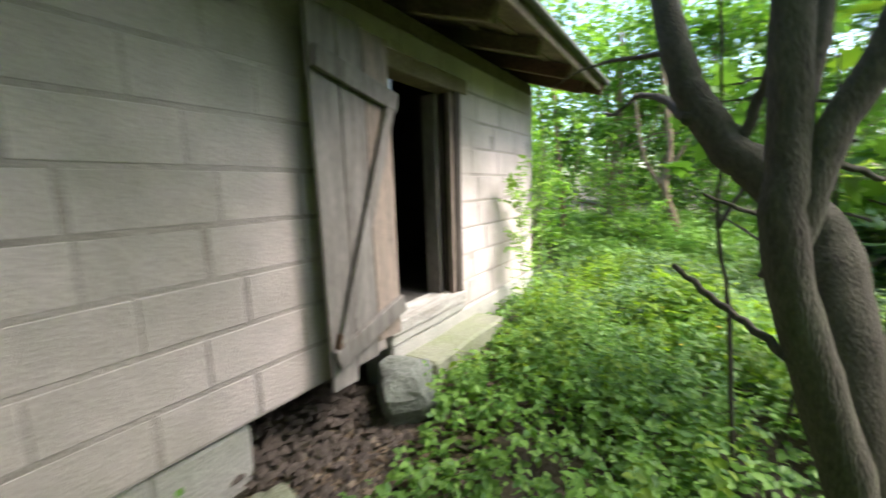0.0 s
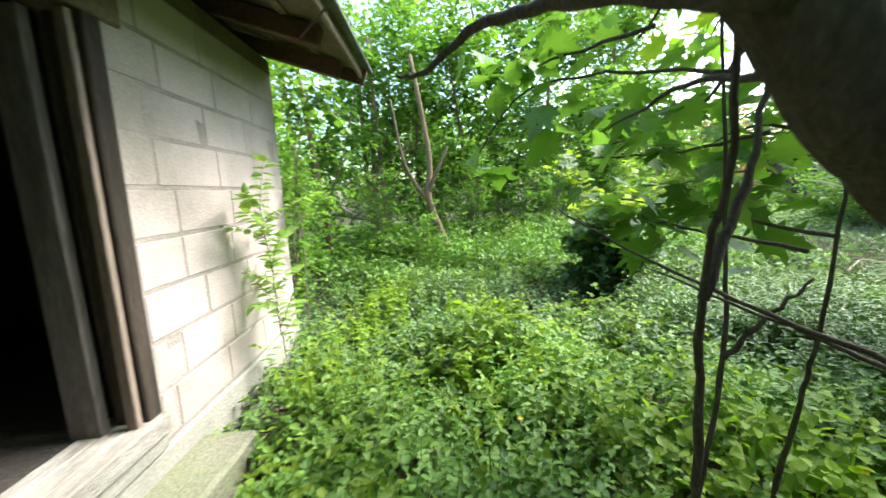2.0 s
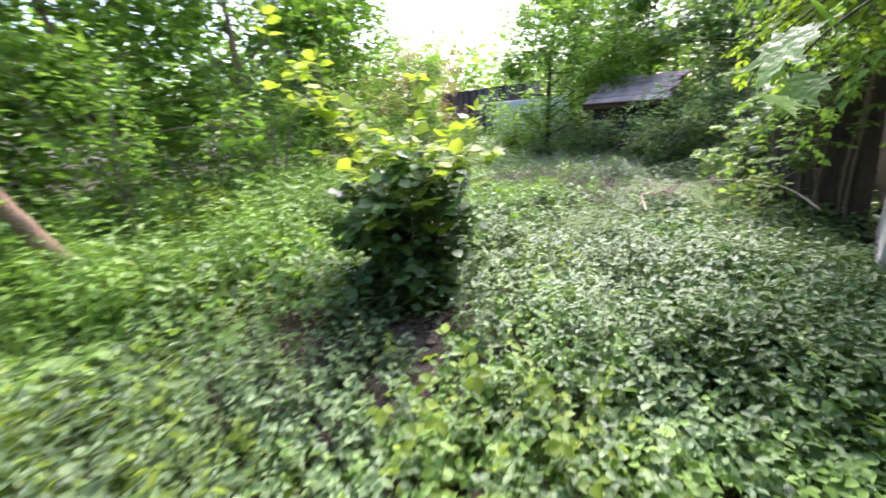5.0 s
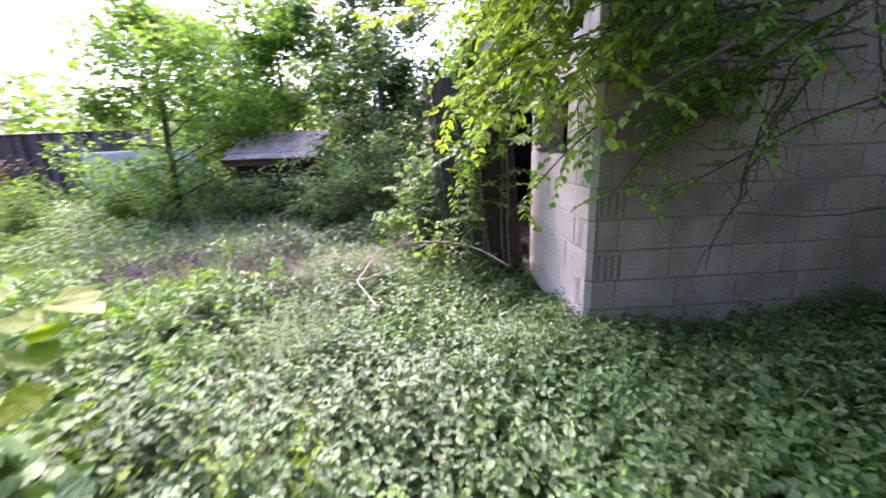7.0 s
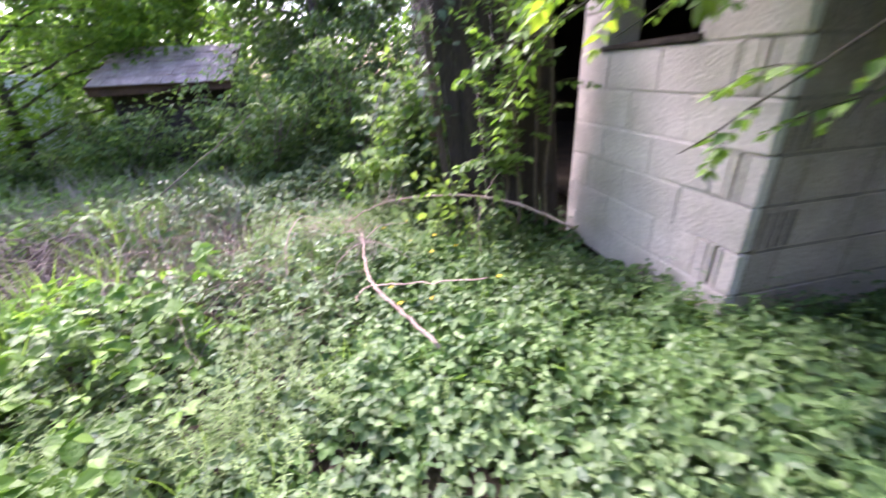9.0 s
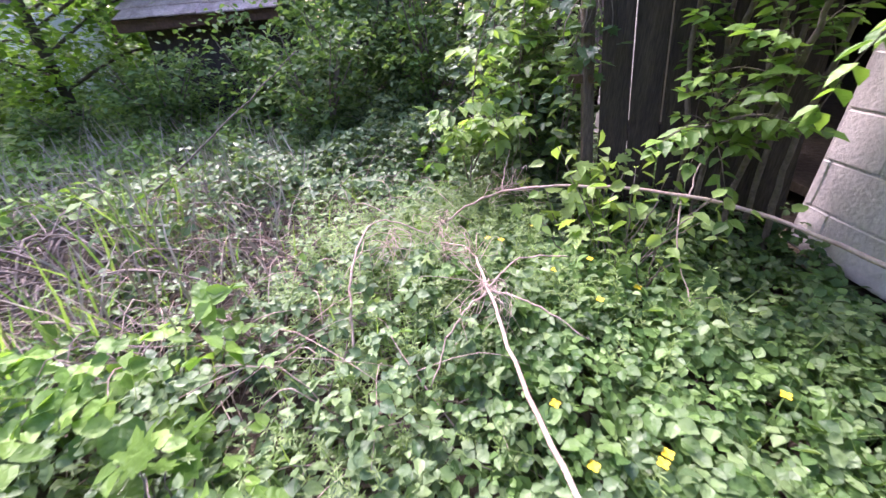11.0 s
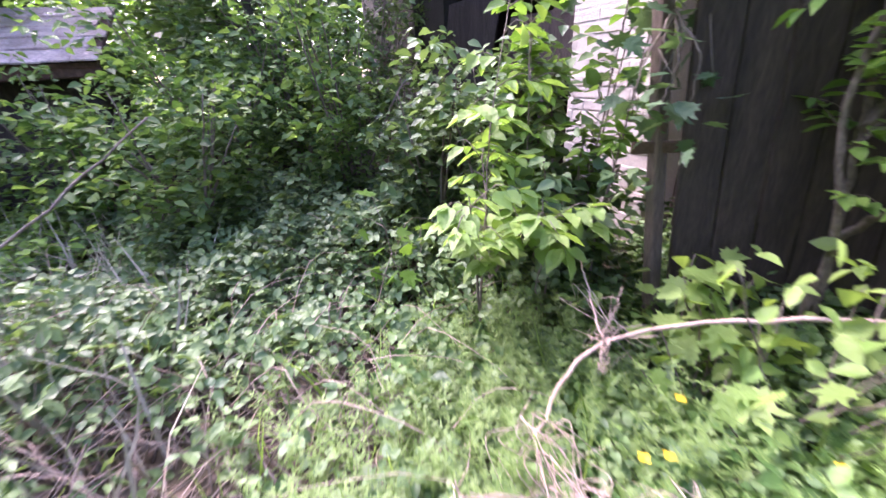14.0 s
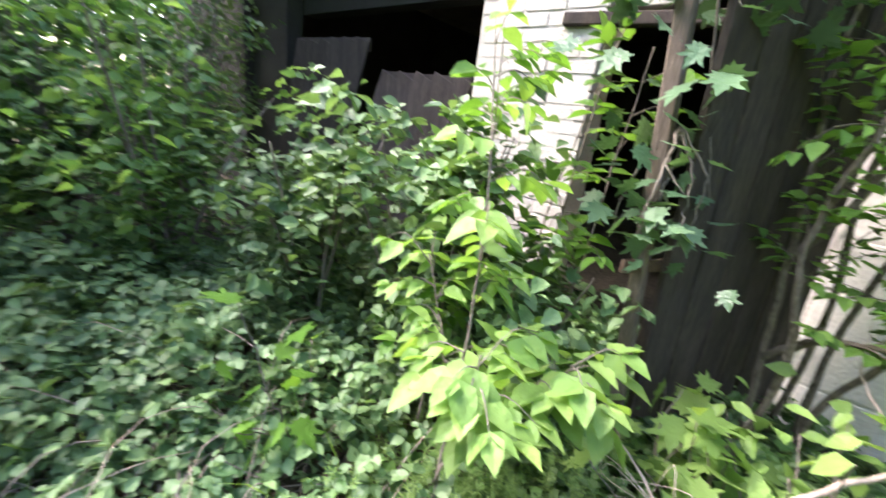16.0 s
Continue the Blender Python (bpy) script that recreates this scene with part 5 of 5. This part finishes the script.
def cleavers_bed(name, n, area, mat, size, height, label, seed, density=None, whorls=8):
    """Slender stems with whorls of narrow leaves."""
    r = np.random.default_rng(seed)
    x, y = spots(n, area, r, density)
    k = len(x)
    h = height * (0.4 + 0.8 * hummocks(y, x)) * r.uniform(0.6, 1.3, k)
    lean = r.normal(0, 0.3, (k, 2))
    P, A, N, S = [], [], [], []
    for i in range(whorls):
        f = (i + 1) / whorls
        for j in range(6):
            a = r.uniform(0, 1) + j * np.pi / 3 + r.normal(0, 0.2, k)
            P.append(np.stack([x + lean[:, 0] * h * f, y + lean[:, 1] * h * f, ground_z(x, y) + h * f], 1))
            A.append(np.stack([np.cos(a), np.sin(a), r.normal(0.35, 0.2, k)], 1))
            N.append(np.stack([-np.cos(a) * 0.3, -np.sin(a) * 0.3, np.ones(k)], 1))
            S.append(size * (1.1 - 0.5 * f) * r.uniform(0.7, 1.2, k))
    put(name, leaf_mesh(name, NARROW, np.concatenate(P), np.concatenate(A), np.concatenate(N), np.concatenate(S), mat), None, None, label, "undergrowth", kind="stuff")


ROUND_OVATE = (np.array([[0, 0, 0], [0.37, 0.30, 0.11], [0.33, 0.64, 0.08], [0, 1, -0.14], [-0.33, 0.64, 0.08], [-0.37, 0.30, 0.11]]), [(0, 1, 2, 3), (0, 3, 4, 5)])
nettle_bed("nettles", 4600, NEAR_A, L_GROUND, 0.068, 0.36, "dense nettles beside the shed", 71, patches(2.3, 1.9, 0.4))
trefoil_bed("ground_elder", 15000, NEAR_A, L_GROUND, 0.046, 0.26, "ground elder between the nettles", 171)
nettle_bed("bright_weeds", 900, (-1.5, 2.4, 1.4, 5.2), L_BRIGHT, 0.075, 0.42, "sunlit yellow-green weeds", 172, patches(2.0, 2.2, 1.1, 0.25))
nettle_bed("yard_nettles", 5200, YARD, L_YARD, 0.066, 0.38, "tangled dead-nettles over the yard", 72, patches(1.9, 1.6, 0.9))
trefoil_bed("yard_elder", 21000, YARD, L_YARD, 0.042, 0.34, "small pale leaves over the yard", 173, patches(3.1, 2.7, 0.5))
nettle_bed("bright_weeds", 1500, (-2.0, 3.5, 5.0, 9.6), L_BRIGHT, 0.066, 0.42, "sunlit yellow-green weeds", 174, patches(1.4, 1.8, 0.2, 0.2))
cleavers_bed("cleavers", 2600, (-1.0, 4.8, 4.4, 8.5), L_CLEAVERS, 0.045, 0.42, "cleavers with whorled narrow leaves", 176, patches(1.3, 1.6, 2.2, 0.2))
trefoil_bed("bramble_patch", 29000, NEAR_B, L_NEAR, 0.044, 0.30, "bramble leaves over old twigs", 73, lambda x, y: patches(2.1, 1.8, 0.3)(x, y) * mound(x, y) + 0.05)
nettle_bed("dead_nettles", 3400, NEAR_B, L_YARD, 0.060, 0.34, "dead-nettles among the brambles", 175, lambda x, y: patches(1.6, 2.4, 1.8)(x, y) * mound(x, y))
trefoil_bed("barn_brambles", 7500, (6.6, 9.4, 4.5, 7.4), L_NEAR, 0.05, 0.45, "bramble leaves before the barn doorway", 185)
cleavers_bed("cleavers", 2600, (3.8, 7.2, 4.5, 6.6), L_CLEAVERS, 0.045, 0.36, "cleavers with whorled narrow leaves", 177, patches(1.8, 2.1, 0.6, 0.1))
trefoil_bed("celandine_bed", 10000, (3.7, 7.0, 3.5, 5.9), L_FRESH, 0.046, 0.28, "fresh green celandine leaves before the stable", 178)
# a darker leaf colour carries the shade along the stable wall
nettle_bed("shade_nettles", 2600, (1.6, 4.5, 0.6, 5.0), L_HAZEL_SHADE, 0.058, 0.42, "nettles along the stable wall, leaves darkened for shade", 77)
trefoil_bed("shade_elder", 6500, (1.4, 4.6, 0.4, 5.0), L_HAZEL_SHADE, 0.05, 0.34, "ground elder along the stable wall, leaves darkened for shade", 179)
carpet("yard_growth", 5200, (5.0, 13.0, 7.5, 16.0), L_GROUND, DIAMOND, 0.09, 0.34, "rank weeds on the far side of the yard", 74, 8)
carpet("yard_growth", 5000, (-6.0, 6.0, 9.3, 18.0), L_GROUND, DIAMOND, 0.11, 0.40, "rank weeds under the trees", 75, 8)
carpet("yard_growth", 2200, (-1.8, 4.2, -5.0, -0.5), L_GROUND, DIAMOND, 0.10, 0.35, "rank weeds beside the shed", 76, 8)
carpet("yard_growth", 3000, (12.0, 26.0, 4.0, 26.0), L_GROUND, DIAMOND, 0.2, 0.6, "rank weeds in the distance", 78, 8)


def litter(name, n, area, mat, size, label, seed):
    r = np.random.default_rng(seed)
    x, y = r.uniform(area[0], area[1], n), r.uniform(area[2], area[3], n)
    ok = keep_out(x, y) | ((x > -1.8) & (y < 4))
    x, y = x[ok], y[ok]
    k = len(x)
    al, no = around(k, 0.35, r)
    al[:, 2] *= 0.4
    put(name, leaf_mesh(name, OVATE, np.stack([x, y, ground_z(x, y) + r.uniform(0.005, 0.03, k)], 1), al, no, size * r.uniform(0.5, 1.4, k), mat), None, None, label, "leaf litter", kind="stuff")


litter("leaf_litter", 5000, (-1.78, -0.9, -1.0, 5.0), L_LITTER, 0.06, "brown crumbled leaf litter along the shed wall", 91)
litter("leaf_litter", 6000, (1.0, 9.0, 3.8, 8.8), L_LITTER, 0.06, "brown leaf litter under the brambles", 92)


def grass(name, n, area, height, mat, label, seed, density=None):
    r = np.random.default_rng(seed)
    x, y = r.uniform(area[0], area[1], n), r.uniform(area[2], area[3], n)
    ok = keep_out(x, y)
    if density is not None:
        ok &= r.uniform(0, 1, n) < density(x, y)
    x, y = x[ok], y[ok]
    k = len(x)
    along = np.stack([r.normal(0, 0.3, k), r.normal(0, 0.3, k), np.ones(k)], 1)
    a = r.uniform(0, 2 * np.pi, k)
    normal = np.stack([np.cos(a), np.sin(a), np.zeros(k)], 1)
    me = leaf_mesh(name, BLADE, np.stack([x, y, ground_z(x, y) - 0.01], 1), along, normal, height * r.uniform(0.5, 1.3, k), mat)
    return put(name, me, None, None, label, "grass", kind="stuff")


trefoil_bed("clearing_weeds", 11000, (-2.4, 5.6, 6.2, 11.8), L_GROUND, 0.065, 0.5, "fresh green weeds in the clearing", 180)
grass("grass", 15000, (-1.5, 6.5, 7.2, 13.5), 0.45, L_GRASS, "tall fresh grass in the clearing", 81)
nettle_bed("tall_nettles", 2600, (-2.3, 3.8, 7.2, 10.8), L_GROUND, 0.08, 0.8, "tall nettles at the edge of the wood", 182, None, 7)
nettle_bed("tall_nettles", 260, (-1.5, -0.7, 3.4, 6.6), L_BRIGHT, 0.07, 0.6, "tall nettles along the shed wall", 183, None, 7)
trefoil_bed("pale_bramble", 3600, (-0.6, 1.6, 2.2, 5.4), L_BRIGHT, 0.06, 0.5, "yellow-green bramble shoots in the light", 184, patches(2.6, 2.2, 1.9, 0.25))
grass("grass", 2600, (2.0, 8.0, 4.2, 8.5), 0.3, L_GRASS, "grass blades among the brambles", 82)
grass("dry_grass", 1300, (5.4, 9.5, 6.6, 10.0), 0.45, M_STRAW, "pale dry grass and stalks on a low mound", 83)

# ---- fallen branches ----
def branch(pts, r0, r1, label, twigs=(), mat=M_DEAD):
    ob = tree("fallen_branch", [(pts, r0, r1)] + [(t, r0 * 0.45, 0.002) for t in twigs], mat, None, label, "branch")
    return ob


branch([(5.05, 4.15, 0.32), (5.45, 4.45, 0.42), (5.8, 4.85, 0.42), (6.06, 5.31, 0.34), (5.95, 5.65, 0.25)], 0.010, 0.005, "bleached dead branch arching over the brambles", [[(6.06, 5.31, 0.33), (6.18, 5.26, 0.42), (6.3, 5.2, 0.5)], [(5.6, 4.6, 0.42), (5.75, 4.45, 0.55), (5.75, 4.2, 0.7)], [(5.62, 4.62, 0.42), (5.45, 4.7, 0.25), (5.25, 4.75, 0.15)]])
branch([(4.01, 5.32, 0.40), (4.2, 5.42, 0.45), (4.41, 5.52, 0.47), (4.81, 5.55, 0.40), (5.24, 5.55, 0.36), (5.59, 5.56, 0.30), (5.85, 5.68, 0.2)], 0.009, 0.004, "long forked dead branch with tufted twigs lying over weeds", [[(4.43, 5.52, 0.47), (4.28, 5.42, 0.54), (4.1, 5.31, 0.63), (3.88, 5.18, 0.74)], [(4.43, 5.52, 0.47), (4.30, 5.57, 0.53), (4.18, 5.60, 0.55)], [(5.24, 5.55, 0.35), (5.12, 5.42, 0.36), (5.0, 5.28, 0.3)], [(5.24, 5.55, 0.35), (5.12, 5.68, 0.32), (4.98, 5.78, 0.2)], [(5.24, 5.55, 0.35), (5.30, 5.42, 0.42), (5.28, 5.25, 0.42)]])
branch([(5.24, 6.06, 0.12), (5.5, 6.05, 0.33), (5.8, 5.95, 0.38), (5.75, 5.7, 0.3)], 0.006, 0.003, "arched dead stem among the brambles")


def stalks(name, n, area, length, mat, radius, label, category, seed, arch=0.5, kind="stuff"):
    """Dry canes and stalks, arching over the ground."""
    r = np.random.default_rng(seed)
    h = Heap()
    for _ in range(n):
        x, y = r.uniform(area[0], area[1]), r.uniform(area[2], area[3])
        if name != "brush_pile" and not keep_out(np.array([x]), np.array([y]))[0]:
            continue
        a, l = r.uniform(0, 2 * np.pi), length * r.uniform(0.4, 1.3)
        d = np.array([math.cos(a), math.sin(a), 0])
        z = float(ground_z(x, y))
        rise = l * r.uniform(0.1, arch)
        p = np.array([x, y, z])
        bend = r.normal(0, 0.08 * l, 3)
        pts = smooth_line([p, p + d * l * 0.4 + (0, 0, rise) + bend, p + d * l * 0.75 + (0, 0, rise * 0.9), p + d * l + (0, 0, rise * r.uniform(0.2, 0.8))], 3)
        h.tube(pts, np.linspace(radius, radius * 0.4, len(pts)) * r.uniform(0.6, 1.3), 4)
    return put(name, h.mesh(name, mat), None, None, label, category, kind=kind)


stalks("bramble_canes", 800, (4.8, 8.6, 5.6, 9.2), 0.6, M_DEAD, 0.0026, "dry bleached bramble canes arching over the mound", "dry canes", 201)
stalks("dead_canes", 750, (5.2, 7.6, 5.8, 7.8), 0.45, M_TWIG, 0.0045, "grey-brown dead canes tangled on the ground", "dry canes", 202, 0.3)
stalks("brush_pile", 280, (5.3, 6.4, 7.6, 8.9), 0.75, M_TWIG, 0.008, "heap of grey brushwood among the weeds", "brush pile", 203, 0.34)

# tall leaning dry stick
branch([(6.35, 8.0, 0.0), (6.75, 7.4, 0.35), (7.1, 6.9, 0.7), (7.35, 6.5, 1.0)], 0.009, 0.004, "thin dry stick leaning over the mound", (), M_TWIG)

# maple seedlings and climbers at the open door
def sprig(name, centre, n, spread, shape, size, mat, label, seed, foot=True, category="plant"):
    r = np.random.default_rng(seed)
    c = np.array(centre, float)
    places = [c + r.normal(0, 1, 3) * spread for _ in range(n)]
    z = float(ground_z(c[0], c[1]))
    lines = []
    for p in places[:: max(1, n // 7)]:
        start = np.array([c[0], c[1], z]) if foot else c + (0.0, -0.02, 0.25)
        lines.append([tuple(start), tuple((start + p) / 2 + r.normal(0, 0.03, 3)), tuple(p)])
    return leaf_branch(name, lines, places, shape, size, mat, M_TWIG, label, category, seed, 0.25, "leaf", 0.005)


sprig("maple_seedling", (6.12, 4.75, 0.28), 26, (0.13, 0.12, 0.13), MAPLE, 0.12, L_LIME, "pale maple seedling at the foot of the open door", 301)
sprig("maple_seedling", (7.3, 5.55, 0.25), 16, (0.12, 0.12, 0.10), MAPLE, 0.11, L_MAPLE, "green maple seedling among the weeds", 302)
sprig("maple_seedling", (4.75, 6.55, 0.2), 10, (0.08, 0.08, 0.06), MAPLE, 0.11, L_MAPLE, "pale maple seedling in the brambles", 303)
sprig("elder_shoot", (5.72, 4.75, 0.48), 34, (0.17, 0.15, 0.10), OVATE, 0.075, L_LIME, "yellow-green elder shoot before the stable door", 304)
sprig("climber", (6.42, 4.80, 1.0), 44, (0.11, 0.06, 0.12), MAPLE, 0.08, L_CLIMBER, "dark lobed climber leaves on the open door", 306, False)
sprig("climber", (6.46, 4.78, 1.55), 60, (0.18, 0.08, 0.25), MAPLE, 0.082, L_CLIMBER, "dark lobed climber leaves on the open door", 307, False)
sprig("maple_seedling", (5.98, 4.9, 0.22), 34, (0.16, 0.13, 0.10), MAPLE, 0.105, L_LIME, "bright maple seedling beside the open door", 314)
sprig("elder_shoot", (5.82, 4.85, 0.42), 60, (0.2, 0.15, 0.13), OVATE, 0.075, L_LIME, "yellow-green elder shoot at the open door", 315)
sprig("hop_plant", (5.75, 5.75, 0.12), 12, (0.12, 0.12, 0.05), MAPLE, 0.10, L_LIME, "pale lobed seedling among the brambles", 308)
# sprig with feathery leaves by the shed corner
leafy_pieces("ash_sapling", [[(-1.5, 3.95, 0.0), (-1.55, 4.0, 0.6), (-1.57, 4.0, 1.1), (-1.6, 4.0, 1.5)]], M_TWIG, L_LIME, OVATE, 0.08, "slender young ash with feathery leaves by the shed wall", "sapling", 56, 0.005, twigs=18, reach=0.4, gap=0.05, droop=0.2, start=0.3)
# climber on the shed corner
leafy_pieces("ivy", [[(-1.72, 5.06, 0.0), (-1.70, 5.08, 1.0), (-1.68, 5.06, 1.8), (-1.62, 5.08, 2.5)], [(-1.85, 5.06, 0.6), (-1.74, 5.1, 1.5), (-1.55, 5.16, 2.4), (-1.35, 5.2, 2.3)]], M_TWIG, L_MAPLE, ROUND, 0.078, "ivy hanging over the corner of the shed", "ivy", 57, 0.008, twigs=18, reach=0.24, gap=0.075, droop=0.6, start=0.3)
# maple bough that reaches over the path near the stable
lines = [[(2.5, 3.2, 2.5), (2.0, 3.7, 2.05), (1.72, 4.2, 1.6)], [(2.1, 3.6, 2.15), (1.7, 3.9, 1.9), (1.40, 4.12, 1.7)], [(2.2, 3.5, 2.2), (1.95, 3.9, 1.8), (1.8, 4.2, 1.5)]]
places = [(1.78, 4.2, 1.45), (1.70, 4.2, 1.60), (1.86, 4.1, 1.5), (1.42, 4.12, 1.68), (1.38, 4.06, 1.76), (1.5, 4.0, 1.72), (1.40, 4.1, 1.60), (1.62, 3.95, 1.75), (1.8, 3.9, 1.8), (1.9, 3.8, 1.85)]
leaf_branch("maple_branch", lines, places, MAPLE, 0.14, L_MAPLE, M_BARK, "maple bough with large drooping leaves over the path", "branch", 61, 0.3)


def flowers(n, area, seed):
    r = np.random.default_rng(seed)
    petal = mesh_data("petal", *ROUND, M_PETAL)
    stem = Heap()
    stem.tube([(0, 0, 0), (0.01, 0, 0.15), (0, 0.01, 0.3)], [0.0025, 0.002, 0.0015], 4)
    stem_me = stem.mesh("stem", L_GROUND)
    for _ in range(n):
        x, y = r.uniform(area[0], area[1]), r.uniform(area[2], area[3])
        z = float(ground_z(x, y))
        ob = empty("yellow_flower", (x, y, z), "small yellow celandine flower on a thin stem", "flower", "yellow flowers")
        put("stem", stem_me, pose(x, y, z), ob)
        for k in range(4):
            put("petal", petal, pose(x, y + 0.01, z + 0.3, 12, 0, 90 * k) @ Matrix.Diagonal((0.018, 0.018, 0.018, 1)), ob)


flowers(12, (4.6, 6.0, 4.7, 5.5), 401)
flowers(8, (-0.5, 1.5, 2.6, 4.6), 402)


def twig_tuft(ob_name, centre, n, reach, seed, label):
    """Fine dry twigs springing from one point of a branch."""
    r = np.random.default_rng(seed)
    h = Heap()
    c = np.array(centre, float)
    lead = r.normal(0, 1, 3) * (1.3, 1.3, 0.2)
    for _ in range(n):
        c = np.array(centre, float) + lead * r.uniform(-0.06, 0.06) + r.normal(0, 0.012, 3)
        d = lead + r.normal(0, 0.9, 3) * (1, 1, 0.35)
        d = d / np.linalg.norm(d) * reach * r.uniform(0.4, 1.2)
        mid = c + d * 0.5 + r.normal(0, 0.22 * reach, 3)
        h.tube(smooth_line([c, mid, c + d + (0, 0, -0.2 * reach)], 4), np.linspace(0.0017, 0.0007, 9), 4)
    return put(ob_name, h.mesh(ob_name, M_DEAD), None, None, label, "dry twigs", kind="stuff")


for i, c in enumerate(((5.24, 5.55, 0.35), (5.5, 5.56, 0.30), (5.75, 5.65, 0.22), (5.95, 5.65, 0.25), (5.78, 5.9, 0.3), (6.06, 5.31, 0.34))):
    twig_tuft("twig_tuft", c, 26, 0.2, 600 + i, "tuft of fine dry bleached twigs")

sprig("elder_shoot", (5.55, 4.75, 0.2), 36, (0.16, 0.14, 0.08), OVATE, 0.072, L_LIME, "yellow-green elder shoot at the foot of the wall", 310)
sprig("climber", (6.3, 4.6, 1.75), 40, (0.2, 0.1, 0.22), MAPLE, 0.09, L_CLIMBER, "dark lobed climber leaves on the open door", 311, False)
sprig("maple_seedling", (6.75, 5.0, 0.35), 40, (0.2, 0.12, 0.2), OVATE, 0.085, L_LIME, "pale seedling leaves beside the brick pier", 312)
leafy_pieces("vine", [[(6.8, 4.75, 0.0), (6.75, 4.7, 0.9), (6.7, 4.6, 1.95)], [(6.9, 4.6, 0.0), (6.85, 4.55, 1.0), (6.62, 4.5, 2.1)], [(6.65, 4.8, 0.0), (6.62, 4.72, 0.8), (6.6, 4.6, 1.5)]], M_TWIG, L_MAPLE, OVATE, 0.085, "dense green vine leaves between door and pier", "vine", 313, twigs=14, reach=0.2, gap=0.06, droop=0.4)


# ---- blocks and bricks ----
def finish(core, name, mat, parent):
    part(name, core, mat, parent)


DOOR_HOLE = (2.02 - A0, 3.12 - A0, 0.0, 2.42)
finish(wall_of_blocks(wall_a, (AX, A0, 0), (0, 1, 0), (1, 0, 0), A1 - A0, AZ, ATOP, 0.25, 0.52, M_BLOCK, [DOOR_HOLE], 2, 0.24, 0.020, "block", (-0.003, 0.001)), "mortar", M_MORTAR, wall_a)
finish(wall_of_blocks(wall_b_front, (BX, BY, 0), (1, 0, 0), (0, 1, 0), 1.62, BZ, 2.85, 0.2425, 0.49, M_WHITE_BLOCK, [(0.53, 1.3, 1.40, 1.95)] + [(0.0, 0.262, BZ + 0.2425 * k + 0.01, BZ + 0.2425 * (k + 1) - 0.01) for k in (1, 3, 5, 7)], 3, 0.24, 0.012), "mortar", M_WHITE_JOINT, wall_b_front)
finish(wall_of_blocks(wall_b_side, (BX, -2.9, 0), (0, 1, 0), (-1, 0, 0), BY + 2.9 - 0.062, BZ, 2.85, 0.2425, 0.49, M_SHADED_BLOCK, [], 4, 0.24, 0.014, "block", (-0.003, 0.002)), "mortar", M_JOINT_GROOVE, wall_b_side)
finish(wall_of_blocks(wall_c, (7.0, CY, 0), (1, 0, 0), (0, 1, 0), 0.76, -0.05, 2.9, 0.077, 0.25, M_BRICK, [], 5, 0.3, 0.010, "brick"), "mortar", M_BRICK, wall_c)
for k in (1, 3, 5, 7):
    for x0, x1 in ((0.0, 0.088), (0.095, 0.125), (0.145, 0.175), (0.182, 0.256)):
        part("block_rib", box_bm((BX + x0, BY - 0.06, BZ + 0.2425 * k + 0.006), (BX + x1, BY + 0.001, BZ + 0.2425 * (k + 1) - 0.006), 0.004), M_WHITE_BLOCK, wall_b_front)
finish(wall_of_blocks(wall_n, (-8.0, 6.3, 0), (1, 0, 0), (0, -1, 0), 4.7, -0.1, 4.6, 0.25, 0.52, M_BRICK, [], 6, 0.2, 0.02), "mortar", M_MORTAR, wall_n)
# raised dark strips stand in for shade in the corner blocks' side chambers
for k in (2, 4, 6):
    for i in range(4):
        part("block_groove", box_bm((BX - 0.008, BY - 0.11 - 0.055 * i, BZ + 0.2425 * k + 0.02), (BX + 0.02, BY - 0.085 - 0.055 * i, BZ + 0.2425 * (k + 1) - 0.03), 0.003), M_JOINT_GROOVE, wall_b_side)
